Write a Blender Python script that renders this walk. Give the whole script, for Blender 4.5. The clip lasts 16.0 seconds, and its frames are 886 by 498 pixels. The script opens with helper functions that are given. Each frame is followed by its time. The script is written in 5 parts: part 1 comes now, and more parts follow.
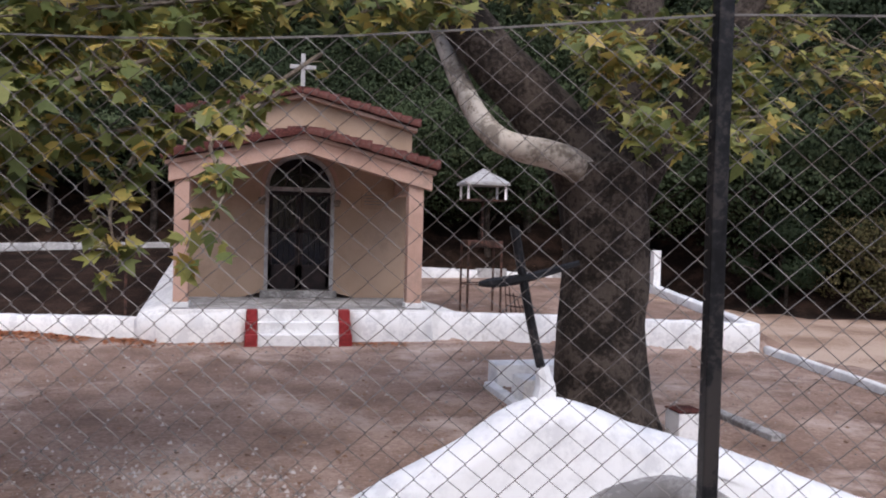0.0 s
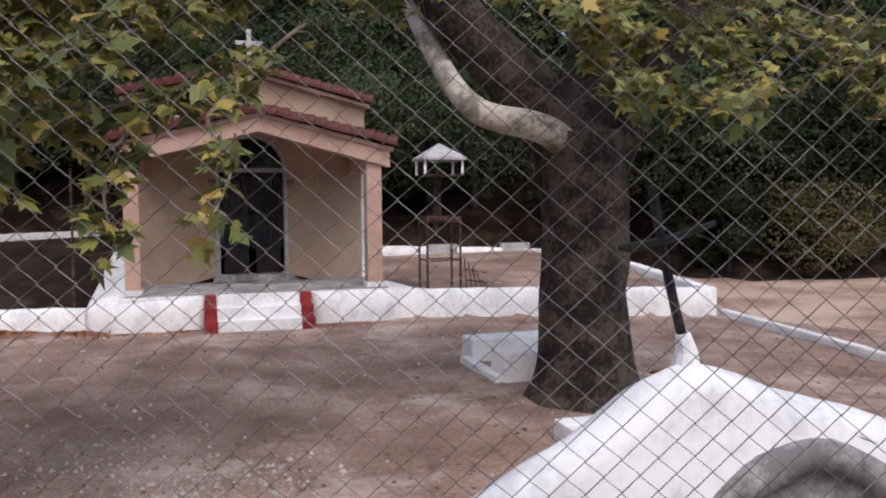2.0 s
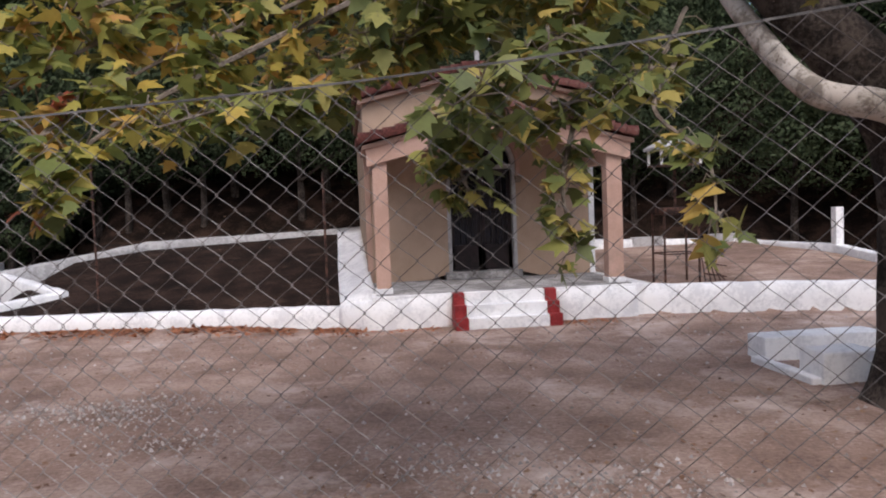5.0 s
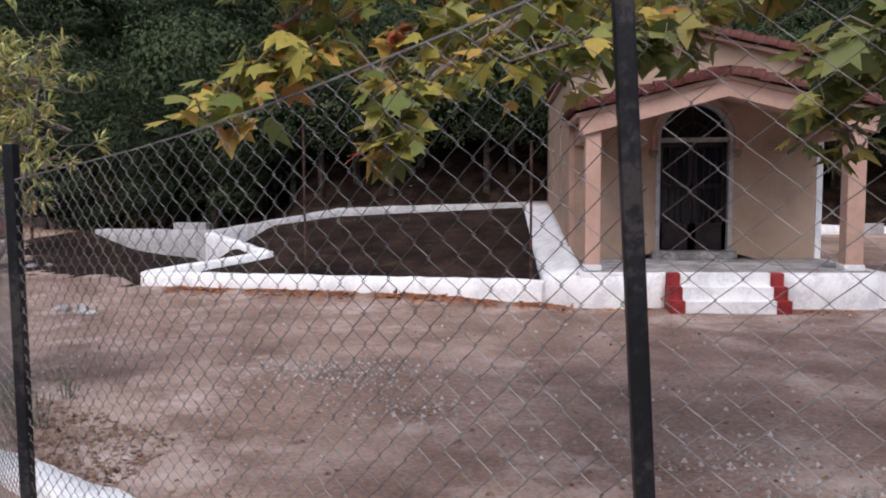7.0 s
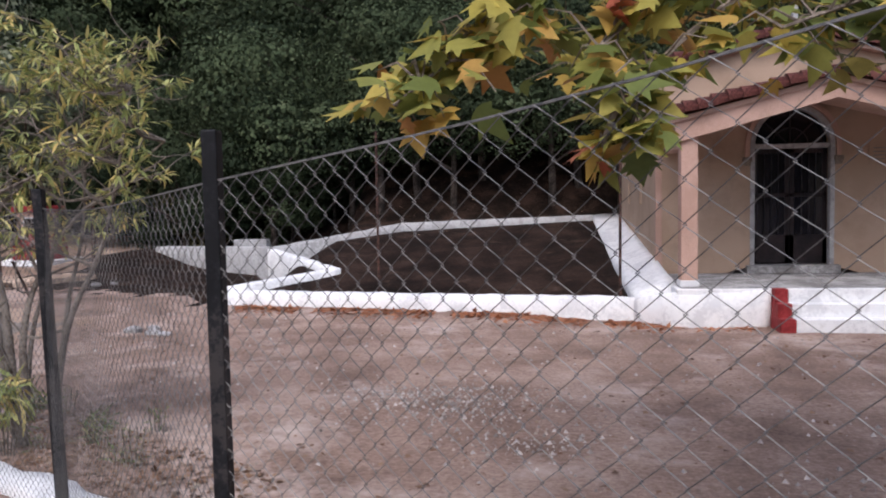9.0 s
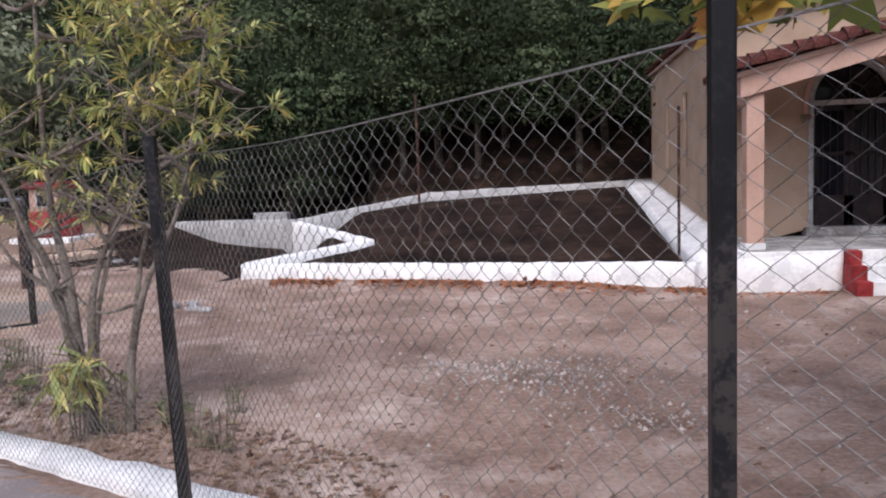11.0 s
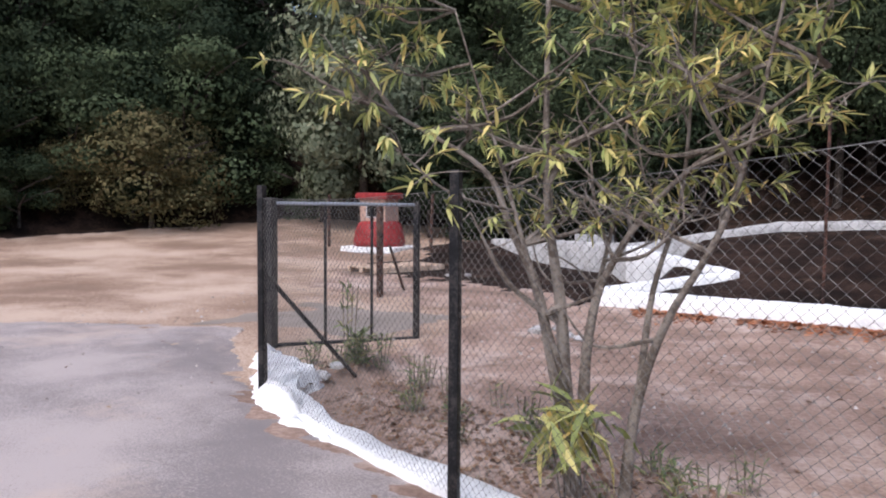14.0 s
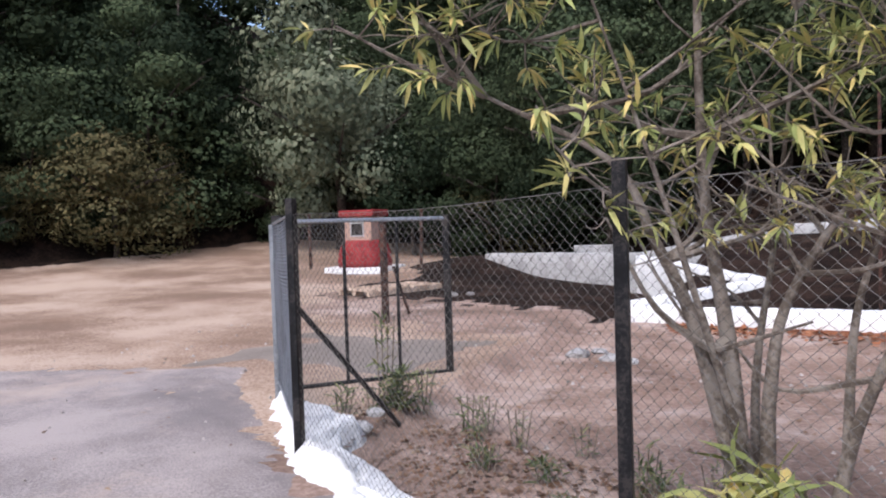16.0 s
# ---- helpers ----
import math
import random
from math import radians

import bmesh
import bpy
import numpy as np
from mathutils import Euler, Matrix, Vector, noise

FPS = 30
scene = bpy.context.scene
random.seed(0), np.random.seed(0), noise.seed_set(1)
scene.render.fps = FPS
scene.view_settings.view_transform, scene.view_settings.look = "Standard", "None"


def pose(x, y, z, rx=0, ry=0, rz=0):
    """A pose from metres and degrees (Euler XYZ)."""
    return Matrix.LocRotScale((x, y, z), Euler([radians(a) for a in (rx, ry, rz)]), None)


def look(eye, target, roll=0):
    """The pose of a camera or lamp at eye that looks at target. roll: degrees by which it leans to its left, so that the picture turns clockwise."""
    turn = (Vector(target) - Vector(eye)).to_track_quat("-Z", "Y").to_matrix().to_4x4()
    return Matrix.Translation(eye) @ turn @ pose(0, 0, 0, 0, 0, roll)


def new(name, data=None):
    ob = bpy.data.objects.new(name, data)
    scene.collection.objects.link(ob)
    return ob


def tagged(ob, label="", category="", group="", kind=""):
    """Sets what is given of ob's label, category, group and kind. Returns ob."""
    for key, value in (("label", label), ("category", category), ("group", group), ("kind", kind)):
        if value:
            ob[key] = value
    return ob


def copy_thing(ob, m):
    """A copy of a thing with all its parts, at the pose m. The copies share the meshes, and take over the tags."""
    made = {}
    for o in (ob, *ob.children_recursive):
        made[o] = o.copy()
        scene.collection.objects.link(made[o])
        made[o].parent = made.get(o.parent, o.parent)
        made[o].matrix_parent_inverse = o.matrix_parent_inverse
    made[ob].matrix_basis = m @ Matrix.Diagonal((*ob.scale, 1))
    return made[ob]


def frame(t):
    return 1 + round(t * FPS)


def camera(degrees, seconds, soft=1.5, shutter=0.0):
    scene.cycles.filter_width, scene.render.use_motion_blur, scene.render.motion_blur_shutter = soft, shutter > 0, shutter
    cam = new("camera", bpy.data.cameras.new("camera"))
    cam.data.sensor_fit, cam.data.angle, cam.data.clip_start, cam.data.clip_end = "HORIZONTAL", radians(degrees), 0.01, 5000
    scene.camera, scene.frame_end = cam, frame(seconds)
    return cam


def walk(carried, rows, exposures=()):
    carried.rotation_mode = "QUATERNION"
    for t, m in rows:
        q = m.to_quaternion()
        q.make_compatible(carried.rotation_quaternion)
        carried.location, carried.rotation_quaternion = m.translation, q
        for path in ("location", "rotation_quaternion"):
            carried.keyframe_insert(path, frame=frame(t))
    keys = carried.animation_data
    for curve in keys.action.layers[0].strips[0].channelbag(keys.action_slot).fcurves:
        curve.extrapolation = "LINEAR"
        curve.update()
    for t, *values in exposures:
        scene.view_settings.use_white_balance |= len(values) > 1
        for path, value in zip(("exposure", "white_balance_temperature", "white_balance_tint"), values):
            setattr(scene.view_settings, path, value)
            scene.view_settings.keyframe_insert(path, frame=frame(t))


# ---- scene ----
cam = camera(59.2, 16.0, soft=2.0)
PATH = [
    (0, (0.330, -13.002, 1.998), (0.770, -11.052, 1.947), 1.5),
    (0.5, (0.279, -13.022, 1.972), (0.737, -11.073, 1.934), 1.8),
    (1, (0.281, -12.907, 1.977), (0.833, -10.987, 1.888), 0.8),
    (1.5, (0.141, -12.821, 1.982), (0.783, -10.928, 1.922), -2.9),
    (2, (-0.086, -12.753, 1.965), (0.516, -10.849, 1.858), -0.5),
    (2.5, (-0.324, -12.676, 1.96), (0.248, -10.767, 1.786), 1.8),
    (3, (-0.556, -12.588, 2.033), (-0.126, -10.64, 1.9), -0.5),
    (3.5, (-0.796, -12.553, 2.031), (-0.504, -10.582, 1.851), 1.1),
    (6, (-2.217, -11.974, 2.007), (-1.982, -9.989, 1.929), -3.7),
    (6.5, (-2.400, -11.917, 1.98), (-2.249, -9.933, 1.781), -0.1),
    (7, (-2.539, -11.673, 1.928), (-2.684, -9.686, 1.765), -0.4),
    (7.5, (-2.656, -11.54, 1.923), (-2.908, -9.561, 1.774), 0.4),
    (8, (-2.906, -11.417, 1.908), (-3.055, -9.429, 1.752), 0.7),
    (8.5, (-3.094, -11.243, 1.914), (-3.338, -9.261, 1.797), -0.8),
    (11, (-4.125, -10.617, 1.787), (-4.364, -8.64, 1.596), -2.1),
    (11.5, (-4.493, -10.561, 1.762), (-4.969, -8.621, 1.651), -0.6),
    (12, (-4.916, -10.34, 1.718), (-5.529, -8.44, 1.589), 0.1),
    (12.5, (-5.266, -10.121, 1.716), (-6.004, -8.264, 1.642), 0.0),
    (13, (-5.592, -10.026, 1.685), (-6.384, -8.193, 1.583), 0.2),
    (13.5, (-5.925, -9.901, 1.666), (-6.712, -8.068, 1.52), 1.5),
    (14, (-6.174, -9.751, 1.691), (-7.031, -7.948, 1.574), 0.4),
    (14.5, (-6.452, -9.591, 1.672), (-7.349, -7.807, 1.567), -2.5),
    (15, (-6.766, -9.416, 1.666), (-7.606, -7.606, 1.526), 0.6),
    (15.5, (-7.064, -9.194, 1.675), (-7.92, -7.388, 1.603), -0.1),
    (16, (-7.32, -8.999, 1.658), (-8.09, -7.155, 1.582), -1.8),
]
walk(cam, [(t, look(eye, target, roll)) for t, eye, target, roll in PATH],
     exposures=[(0, 0.5, 6150, 15), (3.5, 0.45, 6400, 15), (6, 0.5, 6300, 15), (8.5, 0.6, 6100, 15), (11, 0.7, 6150, 15), (12.5, 0.85, 6100, 15), (16, 0.9, 6050, 14)])

# world, sun and sky
world = bpy.data.worlds.new("sky")
scene.world = world
world.use_nodes = True
wn = world.node_tree
sky = wn.nodes.new("ShaderNodeTexSky")
sky.sky_type = "NISHITA"
sky.sun_disc = False
sky.sun_elevation, sky.sun_rotation = radians(50), radians(200)
sky.air_density, sky.dust_density = 1.0, 3.0
bg = wn.nodes["Background"]
wn.links.new(sky.outputs[0], bg.inputs[0])
bg.inputs[1].default_value = 0.15
sun = new("sun", bpy.data.lights.new("sun", "SUN"))
sun.data.energy, sun.data.angle, sun.data.color = 1.2, radians(25), (1.0, 0.97, 0.94)
sun.matrix_world = look((0, 0, 30), (0 - 30 * 0.29, 30 * 0.79 , -5))


# ---------- materials ----------
def ramp(nt, fac, stops):
    r = nt.nodes.new("ShaderNodeValToRGB")
    e = r.color_ramp.elements
    while len(e) < len(stops):
        e.new(0.5)
    for el, (p, c) in zip(e, stops):
        el.position, el.color = p, (*c, 1)
    nt.links.new(fac, r.inputs[0])
    return r.outputs[0]


def noise_tex(nt, vec, scale, detail=4.0, rough=0.6):
    n = nt.nodes.new("ShaderNodeTexNoise")
    n.inputs["Scale"].default_value, n.inputs["Detail"].default_value = scale, detail
    n.inputs["Roughness"].default_value = rough
    nt.links.new(vec, n.inputs["Vector"])
    return n.outputs["Fac"]


def mixc(nt, fac, a, b, mode="MIX"):
    m = nt.nodes.new("ShaderNodeMix")
    m.data_type, m.blend_type = "RGBA", mode
    for sock, v in ((m.inputs[0], fac), (m.inputs[6], a), (m.inputs[7], b)):
        if isinstance(v, (int, float)):
            sock.default_value = v
        elif isinstance(v, tuple):
            sock.default_value = (*v, 1)
        else:
            nt.links.new(v, sock)
    return m.outputs[2]


def surface(name, stops, big=1.2, fine=30.0, rough=0.85, bump=0.3, metal=0.0, stain=None, stain_scale=2.5, stain_at=(0.55, 0.7), spec=0.3, dist=0.01):
    """Two scales of variation, stains of their own shape, and a fine relief."""
    m = bpy.data.materials.new(name)
    m.use_nodes = True
    nt = m.node_tree
    b = nt.nodes["Principled BSDF"]
    vec = nt.nodes.new("ShaderNodeTexCoord").outputs["Object"]
    a, f = noise_tex(nt, vec, big), noise_tex(nt, vec, fine, 6.0, 0.7)
    mid = nt.nodes.new("ShaderNodeMath")
    mid.operation = "MULTIPLY_ADD"
    nt.links.new(f, mid.inputs[0])
    mid.inputs[1].default_value = 0.45
    half = nt.nodes.new("ShaderNodeMath")
    half.operation = "MULTIPLY"
    nt.links.new(a, half.inputs[0])
    half.inputs[1].default_value = 0.55
    nt.links.new(half.outputs[0], mid.inputs[2])
    wide = nt.nodes.new("ShaderNodeMapRange")
    wide.inputs["From Min"].default_value, wide.inputs["From Max"].default_value = 0.36, 0.64
    nt.links.new(mid.outputs[0], wide.inputs["Value"])
    col = ramp(nt, wide.outputs["Result"], stops)
    if stain:
        s = ramp(nt, noise_tex(nt, vec, stain_scale, 8.0, 0.75), [(stain_at[0], (0, 0, 0)), (stain_at[1], (1, 1, 1))])
        col = mixc(nt, s, col, stain)
    nt.links.new(col, b.inputs["Base Color"])
    b.inputs["Roughness"].default_value, b.inputs["Metallic"].default_value = rough, metal
    b.inputs["Specular IOR Level"].default_value = spec
    if bump:
        bp = nt.nodes.new("ShaderNodeBump")
        bp.inputs["Strength"].default_value, bp.inputs["Distance"].default_value = bump, dist
        nt.links.new(mid.outputs[0], bp.inputs["Height"])
        nt.links.new(bp.outputs[0], b.inputs["Normal"])
    return m


def leafy(name, stops, rough=0.55, through_light=0.3, spec=0.25, by_tree=None, each_leaf=0.6):
    """Leaves whose colour differs leaf by leaf."""
    m = bpy.data.materials.new(name)
    m.use_nodes = True
    nt = m.node_tree
    b = nt.nodes["Principled BSDF"]
    geo = nt.nodes.new("ShaderNodeNewGeometry").outputs["Random Per Island"]
    vec = nt.nodes.new("ShaderNodeTexCoord").outputs["Object"]
    add = nt.nodes.new("ShaderNodeMath")
    add.operation = "MULTIPLY_ADD"
    nt.links.new(geo, add.inputs[0])
    add.inputs[1].default_value = each_leaf
    n = nt.nodes.new("ShaderNodeMath")
    n.operation = "MULTIPLY"
    nt.links.new(noise_tex(nt, vec, 1.1, 2.0), n.inputs[0])
    n.inputs[1].default_value = 1.0 - each_leaf
    nt.links.new(n.outputs[0], add.inputs[2])
    col = ramp(nt, add.outputs[0], stops)
    col = mixc(nt, 0.35, col, ramp(nt, noise_tex(nt, vec, 40.0, 3.0), [(0.3, (0.5, 0.5, 0.45)), (0.7, (1, 1, 1))]), "MULTIPLY")
    if by_tree:
        each = nt.nodes.new("ShaderNodeObjectInfo").outputs["Random"]
        col = mixc(nt, 1.0, col, ramp(nt, each, by_tree), "MULTIPLY")
    nt.links.new(col, b.inputs["Base Color"])
    b.inputs["Roughness"].default_value = rough
    b.inputs["Specular IOR Level"].default_value = spec
    t = nt.nodes.new("ShaderNodeBsdfTranslucent")
    nt.links.new(col, t.inputs[0])
    mx = nt.nodes.new("ShaderNodeMixShader")
    mx.inputs[0].default_value = through_light
    nt.links.new(b.outputs[0], mx.inputs[1])
    nt.links.new(t.outputs[0], mx.inputs[2])
    nt.links.new(mx.outputs[0], nt.nodes["Material Output"].inputs[0])
    return m


M_DIRT = surface("packed_dirt", [(0.0, (0.12, 0.076, 0.056)), (0.5, (0.25, 0.167, 0.128)), (1.0, (0.42, 0.31, 0.25))], 0.9, 22, 0.95, 0.8, stain=(0.48, 0.38, 0.325), stain_scale=0.5, stain_at=(0.52, 0.66), dist=0.02)
M_LOT = surface("sandy_dirt", [(0.3, (0.2, 0.13, 0.09)), (0.5, (0.34, 0.235, 0.17)), (0.68, (0.46, 0.35, 0.27))], 0.3, 30, 0.95, 0.5, stain=(0.2, 0.12, 0.08), stain_scale=0.25, dist=0.02)
# Bank soil, coloured near black to hold the shade under the trees.
M_SOIL = surface("shade_darkened_soil", [(0.3, (0.00654, 0.00385, 0.00264)), (0.55, (0.0181, 0.0106, 0.00731)), (0.7, (0.0363, 0.021, 0.0146))], 1.5, 20, 0.95, 0.8, dist=0.03, spec=0.12)
# Brown bed soil, its colour lowered to include the shade over the bed.
M_BED = surface("shaded_brown_bed_soil", [(0.2, (0.0074, 0.0043, 0.0031)), (0.5, (0.0186, 0.0106, 0.0076)), (0.8, (0.0372, 0.0221, 0.0162))], 1.2, 18, 0.95, 0.9, stain=(0.1, 0.066, 0.048), stain_scale=1.4, stain_at=(0.58, 0.75), dist=0.03, spec=0.12)
M_ROAD = surface("worn_asphalt", [(0.3, (0.195, 0.169, 0.163)), (0.5, (0.281, 0.242, 0.229)), (0.68, (0.377, 0.326, 0.306))], 0.5, 70, 0.9, 0.4, stain=(0.439, 0.349, 0.294), stain_scale=0.35)
M_WHITE = surface("whitewash", [(0.3, (0.632, 0.632, 0.632)), (0.5, (0.744, 0.744, 0.735)), (0.7, (0.8, 0.8, 0.79))], 2.5, 18, 0.9, 0.55, stain=(0.484, 0.465, 0.437), stain_scale=3.0, stain_at=(0.6, 0.78), dist=0.02)
# Worn whitewash; on the roof cross its grey stands for shade.
M_WHITEWORNSHADE = surface("worn_and_shaded_whitewash", [(0.3, (0.281, 0.275, 0.269)), (0.5, (0.381, 0.376, 0.37)), (0.7, (0.438, 0.432, 0.426))], 2.0, 14, 0.92, 0.7, stain=(0.185, 0.168, 0.152), stain_scale=2.0, stain_at=(0.52, 0.72), dist=0.02)
M_GREYSTONE = surface("grey_cement", [(0.3, (0.17, 0.162, 0.157)), (0.55, (0.281, 0.272, 0.264)), (0.7, (0.383, 0.374, 0.365))], 2.0, 25, 0.9, 0.5)
M_WALL = surface("beige_plaster", [(0.3, (0.3364, 0.2376, 0.1659)), (0.5, (0.3782, 0.2703, 0.1932)), (0.7, (0.4072, 0.2943, 0.2132))], 1.3, 60, 0.9, 0.15, stain=(0.279, 0.206, 0.15), stain_scale=0.8, dist=0.004)
M_PINK = surface("pink_plaster", [(0.3, (0.3905, 0.248, 0.1911)), (0.5, (0.4422, 0.29, 0.2264)), (0.7, (0.4752, 0.313, 0.2489))], 1.3, 60, 0.9, 0.15, stain=(0.326, 0.231, 0.183), stain_scale=1.2, dist=0.004)
M_TILE = surface("clay_tile", [(0.3, (0.0332, 0.0059, 0.004)), (0.5, (0.0625, 0.0131, 0.0088)), (0.7, (0.096, 0.0314, 0.0229))], 6.0, 30, 0.85, 0.4, stain=(0.111, 0.0573, 0.0471), stain_scale=5.0, stain_at=(0.55, 0.68))
M_RED = surface("red_paint", [(0.3, (0.177, 0.015, 0.0158)), (0.5, (0.245, 0.0228, 0.023)), (0.7, (0.286, 0.036, 0.036))], 4, 25, 0.7, 0.3, stain=(0.204, 0.072, 0.072), stain_at=(0.62, 0.75))
M_REDMARK = surface("red_spray_paint", [(0.3, (0.3, 0.016, 0.012)), (0.7, (0.46, 0.024, 0.018))], 9, 50, 0.6, 0.1, stain=(0.06, 0.01, 0.01), stain_scale=30, stain_at=(0.52, 0.62))
M_BLACK = surface("black_iron", [(0.3, (0.008, 0.008, 0.009)), (0.55, (0.016, 0.016, 0.018)), (0.72, (0.045, 0.04, 0.038))], 5, 60, 0.5, 0.2, metal=0.3, stain=(0.05, 0.03, 0.02), stain_at=(0.66, 0.78))
M_RUST = surface("rusty_iron", [(0.3, (0.02, 0.012, 0.01)), (0.55, (0.06, 0.032, 0.024)), (0.7, (0.11, 0.055, 0.04))], 8, 50, 0.8, 0.3, metal=0.2)
M_WIRE = surface("galvanised_wire", [(0.3, (0.085, 0.0731, 0.0654)), (0.55, (0.1487, 0.1334, 0.1232)), (0.7, (0.2125, 0.1955, 0.1827))], 3, 40, 0.6, 0.0, stain=(0.09, 0.055, 0.038), stain_scale=4.0)
M_WIREDARK = surface("darker_wire", [(0.3, (0.07, 0.0675, 0.065)), (0.6, (0.161, 0.1526, 0.143))], 3, 40, 0.5, 0.0, metal=0.2)
M_PANEL = surface("galvanised_steel", [(0.3, (0.2, 0.215, 0.235)), (0.6, (0.3, 0.32, 0.345))], 2, 30, 0.5, 0.1, metal=0.5)
M_SLAB = surface("old_concrete", [(0.0, (0.15, 0.123, 0.102)), (0.5, (0.209, 0.176, 0.15)), (1.0, (0.279, 0.237, 0.203))], 0.8, 40, 0.9, 0.4)
M_GLASS = bpy.data.materials.new("dark_glass")
M_GLASS.use_nodes = True
gb = M_GLASS.node_tree.nodes["Principled BSDF"]
gb.inputs["Base Color"].default_value = (0.008, 0.008, 0.012, 1)
gb.inputs["Roughness"].default_value = 0.12
M_DOOR = surface("dark_door_metal", [(0.3, (0.012, 0.009, 0.01)), (0.7, (0.03, 0.02, 0.02))], 4, 40, 0.5, 0.15, metal=0.2)
M_BARK = surface("plane_bark", [(0.3, (0.0168, 0.0125, 0.0096)), (0.5, (0.0408, 0.0307, 0.024)), (0.68, (0.0816, 0.0648, 0.0528))], 3.0, 22, 0.95, 1.0, dist=0.05)
M_PALEBARK = surface("pale_plane_bark", [(0.3, (0.2, 0.17, 0.14)), (0.5, (0.38, 0.34, 0.29)), (0.68, (0.52, 0.47, 0.41))], 3.5, 20, 0.85, 0.5, stain=(0.16, 0.13, 0.1), stain_scale=5.0, stain_at=(0.56, 0.62))
M_TWIG = surface("twig_bark", [(0.3, (0.11, 0.085, 0.065)), (0.6, (0.22, 0.18, 0.14))], 6, 40, 0.9, 0.3)
M_OLETWIG = surface("oleander_bark", [(0.3, (0.0946, 0.0759, 0.06)), (0.5, (0.171, 0.142, 0.117)), (0.7, (0.228, 0.196, 0.164))], 6, 40, 0.9, 0.4)
M_WOODPALE = surface("weathered_pallet_wood", [(0.3, (0.3, 0.21, 0.15)), (0.6, (0.57, 0.435, 0.33))], 4, 50, 0.9, 0.4)
M_PLANE = leafy("plane_leaves", [(0.12, (0.0968, 0.1229, 0.0343)), (0.34, (0.1837, 0.2152, 0.0537)), (0.52, (0.3223, 0.3076, 0.0734)), (0.68, (0.495, 0.3896, 0.0782)), (0.82, (0.5379, 0.2562, 0.0782))], 0.5, 0.35)
M_PLANEGREEN = leafy("plane_leaves_green", [(0.12, (0.0871, 0.1106, 0.0374)), (0.42, (0.174, 0.2037, 0.064)), (0.65, (0.3239, 0.303, 0.0854)), (0.82, (0.523, 0.3602, 0.096))], 0.5, 0.3)
M_REDLEAF = leafy("red_leaves", [(0.2, (0.413, 0.09, 0.045)), (0.8, (0.465, 0.18, 0.108))])
M_OLE = leafy("oleander_leaves", [(0.12, (0.1869, 0.2382, 0.0871)), (0.4, (0.3881, 0.4314, 0.1513)), (0.62, (0.6038, 0.5796, 0.2238)), (0.8, (0.8625, 0.6826, 0.2662)), (0.92, (0.9775, 0.6054, 0.1936))], 0.5, 0.3)
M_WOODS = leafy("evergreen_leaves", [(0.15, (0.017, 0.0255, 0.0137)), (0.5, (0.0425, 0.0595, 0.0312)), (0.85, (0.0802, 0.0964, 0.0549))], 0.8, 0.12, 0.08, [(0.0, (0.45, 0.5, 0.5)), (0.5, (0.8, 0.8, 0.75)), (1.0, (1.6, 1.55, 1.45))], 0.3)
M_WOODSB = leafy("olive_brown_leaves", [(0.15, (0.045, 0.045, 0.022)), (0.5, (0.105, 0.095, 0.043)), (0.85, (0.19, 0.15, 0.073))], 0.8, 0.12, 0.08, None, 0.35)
M_GREYLEAF = leafy("grey_green_leaves", [(0.15, (0.0675, 0.0837, 0.052)), (0.5, (0.1485, 0.1688, 0.1079)), (0.85, (0.27, 0.2767, 0.182))], 0.8, 0.12, 0.08, None, 0.35)
M_WEED = leafy("weed_leaves", [(0.2, (0.0882, 0.126, 0.0504)), (0.6, (0.214, 0.252, 0.113)), (0.85, (0.378, 0.34, 0.164))], 0.6, 0.3)
M_LITTER = leafy("dry_leaf_litter", [(0.1, (0.0765, 0.0467, 0.0312)), (0.45, (0.184, 0.102, 0.0625)), (0.7, (0.275, 0.17, 0.107)), (0.9, (0.344, 0.306, 0.241))], 0.8, 0.05)
M_ORANGELITTER = leafy("orange_leaf_litter", [(0.1, (0.16, 0.06, 0.03)), (0.5, (0.33, 0.12, 0.055)), (0.9, (0.45, 0.22, 0.12))], 0.8, 0.05)
M_PEBBLE = leafy("pebbles", [(0.2, (0.2, 0.17, 0.15)), (0.8, (0.5, 0.45, 0.42))], 0.9, 0.0)


# ---------- mesh helpers ----------
def smooth01(a, b, x):
    t = min(1.0, max(0.0, (x - a) / (b - a)))
    return t * t * (3 - 2 * t)


def thing(name, at, label, category, group="", kind="", turn=0.0):
    ob = new(name)
    ob.matrix_world = pose(at[0], at[1], at[2], 0, 0, turn)
    ob.empty_display_size = 0.2
    return tagged(ob, label, category, group, kind)


def part(name, bm, material, parent=None, label="", smooth=False):
    me = bpy.data.meshes.new(name)
    bm.to_mesh(me)
    bm.free()
    return put(name, me, material, parent, label, smooth)


def put(name, me, material, parent=None, label="", smooth=False):
    if not me.materials:
        me.materials.append(material)
    if smooth:
        me.polygons.foreach_set("use_smooth", [True] * len(me.polygons))
    ob = new(name, me)
    if parent is not None:
        ob.parent = parent
        bpy.context.view_layer.update()
        ob.matrix_parent_inverse = parent.matrix_world.inverted()
    if label:
        ob["label"] = label
    return ob


def box(bm, lo, hi, bevel=0.0, m=None):
    r = bmesh.ops.create_cube(bm, size=1.0)
    vs = r["verts"]
    for v in vs:
        v.co = Vector([lo[i] + (v.co[i] + 0.5) * (hi[i] - lo[i]) for i in range(3)])
    if bevel:
        es = list({e for v in vs for e in v.link_edges})
        r2 = bmesh.ops.bevel(bm, geom=es, offset=bevel, segments=2, affect="EDGES", profile=0.6)
        vs = list({v for f in r2["faces"] for v in f.verts} | {v for v in vs if v.is_valid})
    if m is not None:
        for v in vs:
            v.co = m @ v.co
    return vs


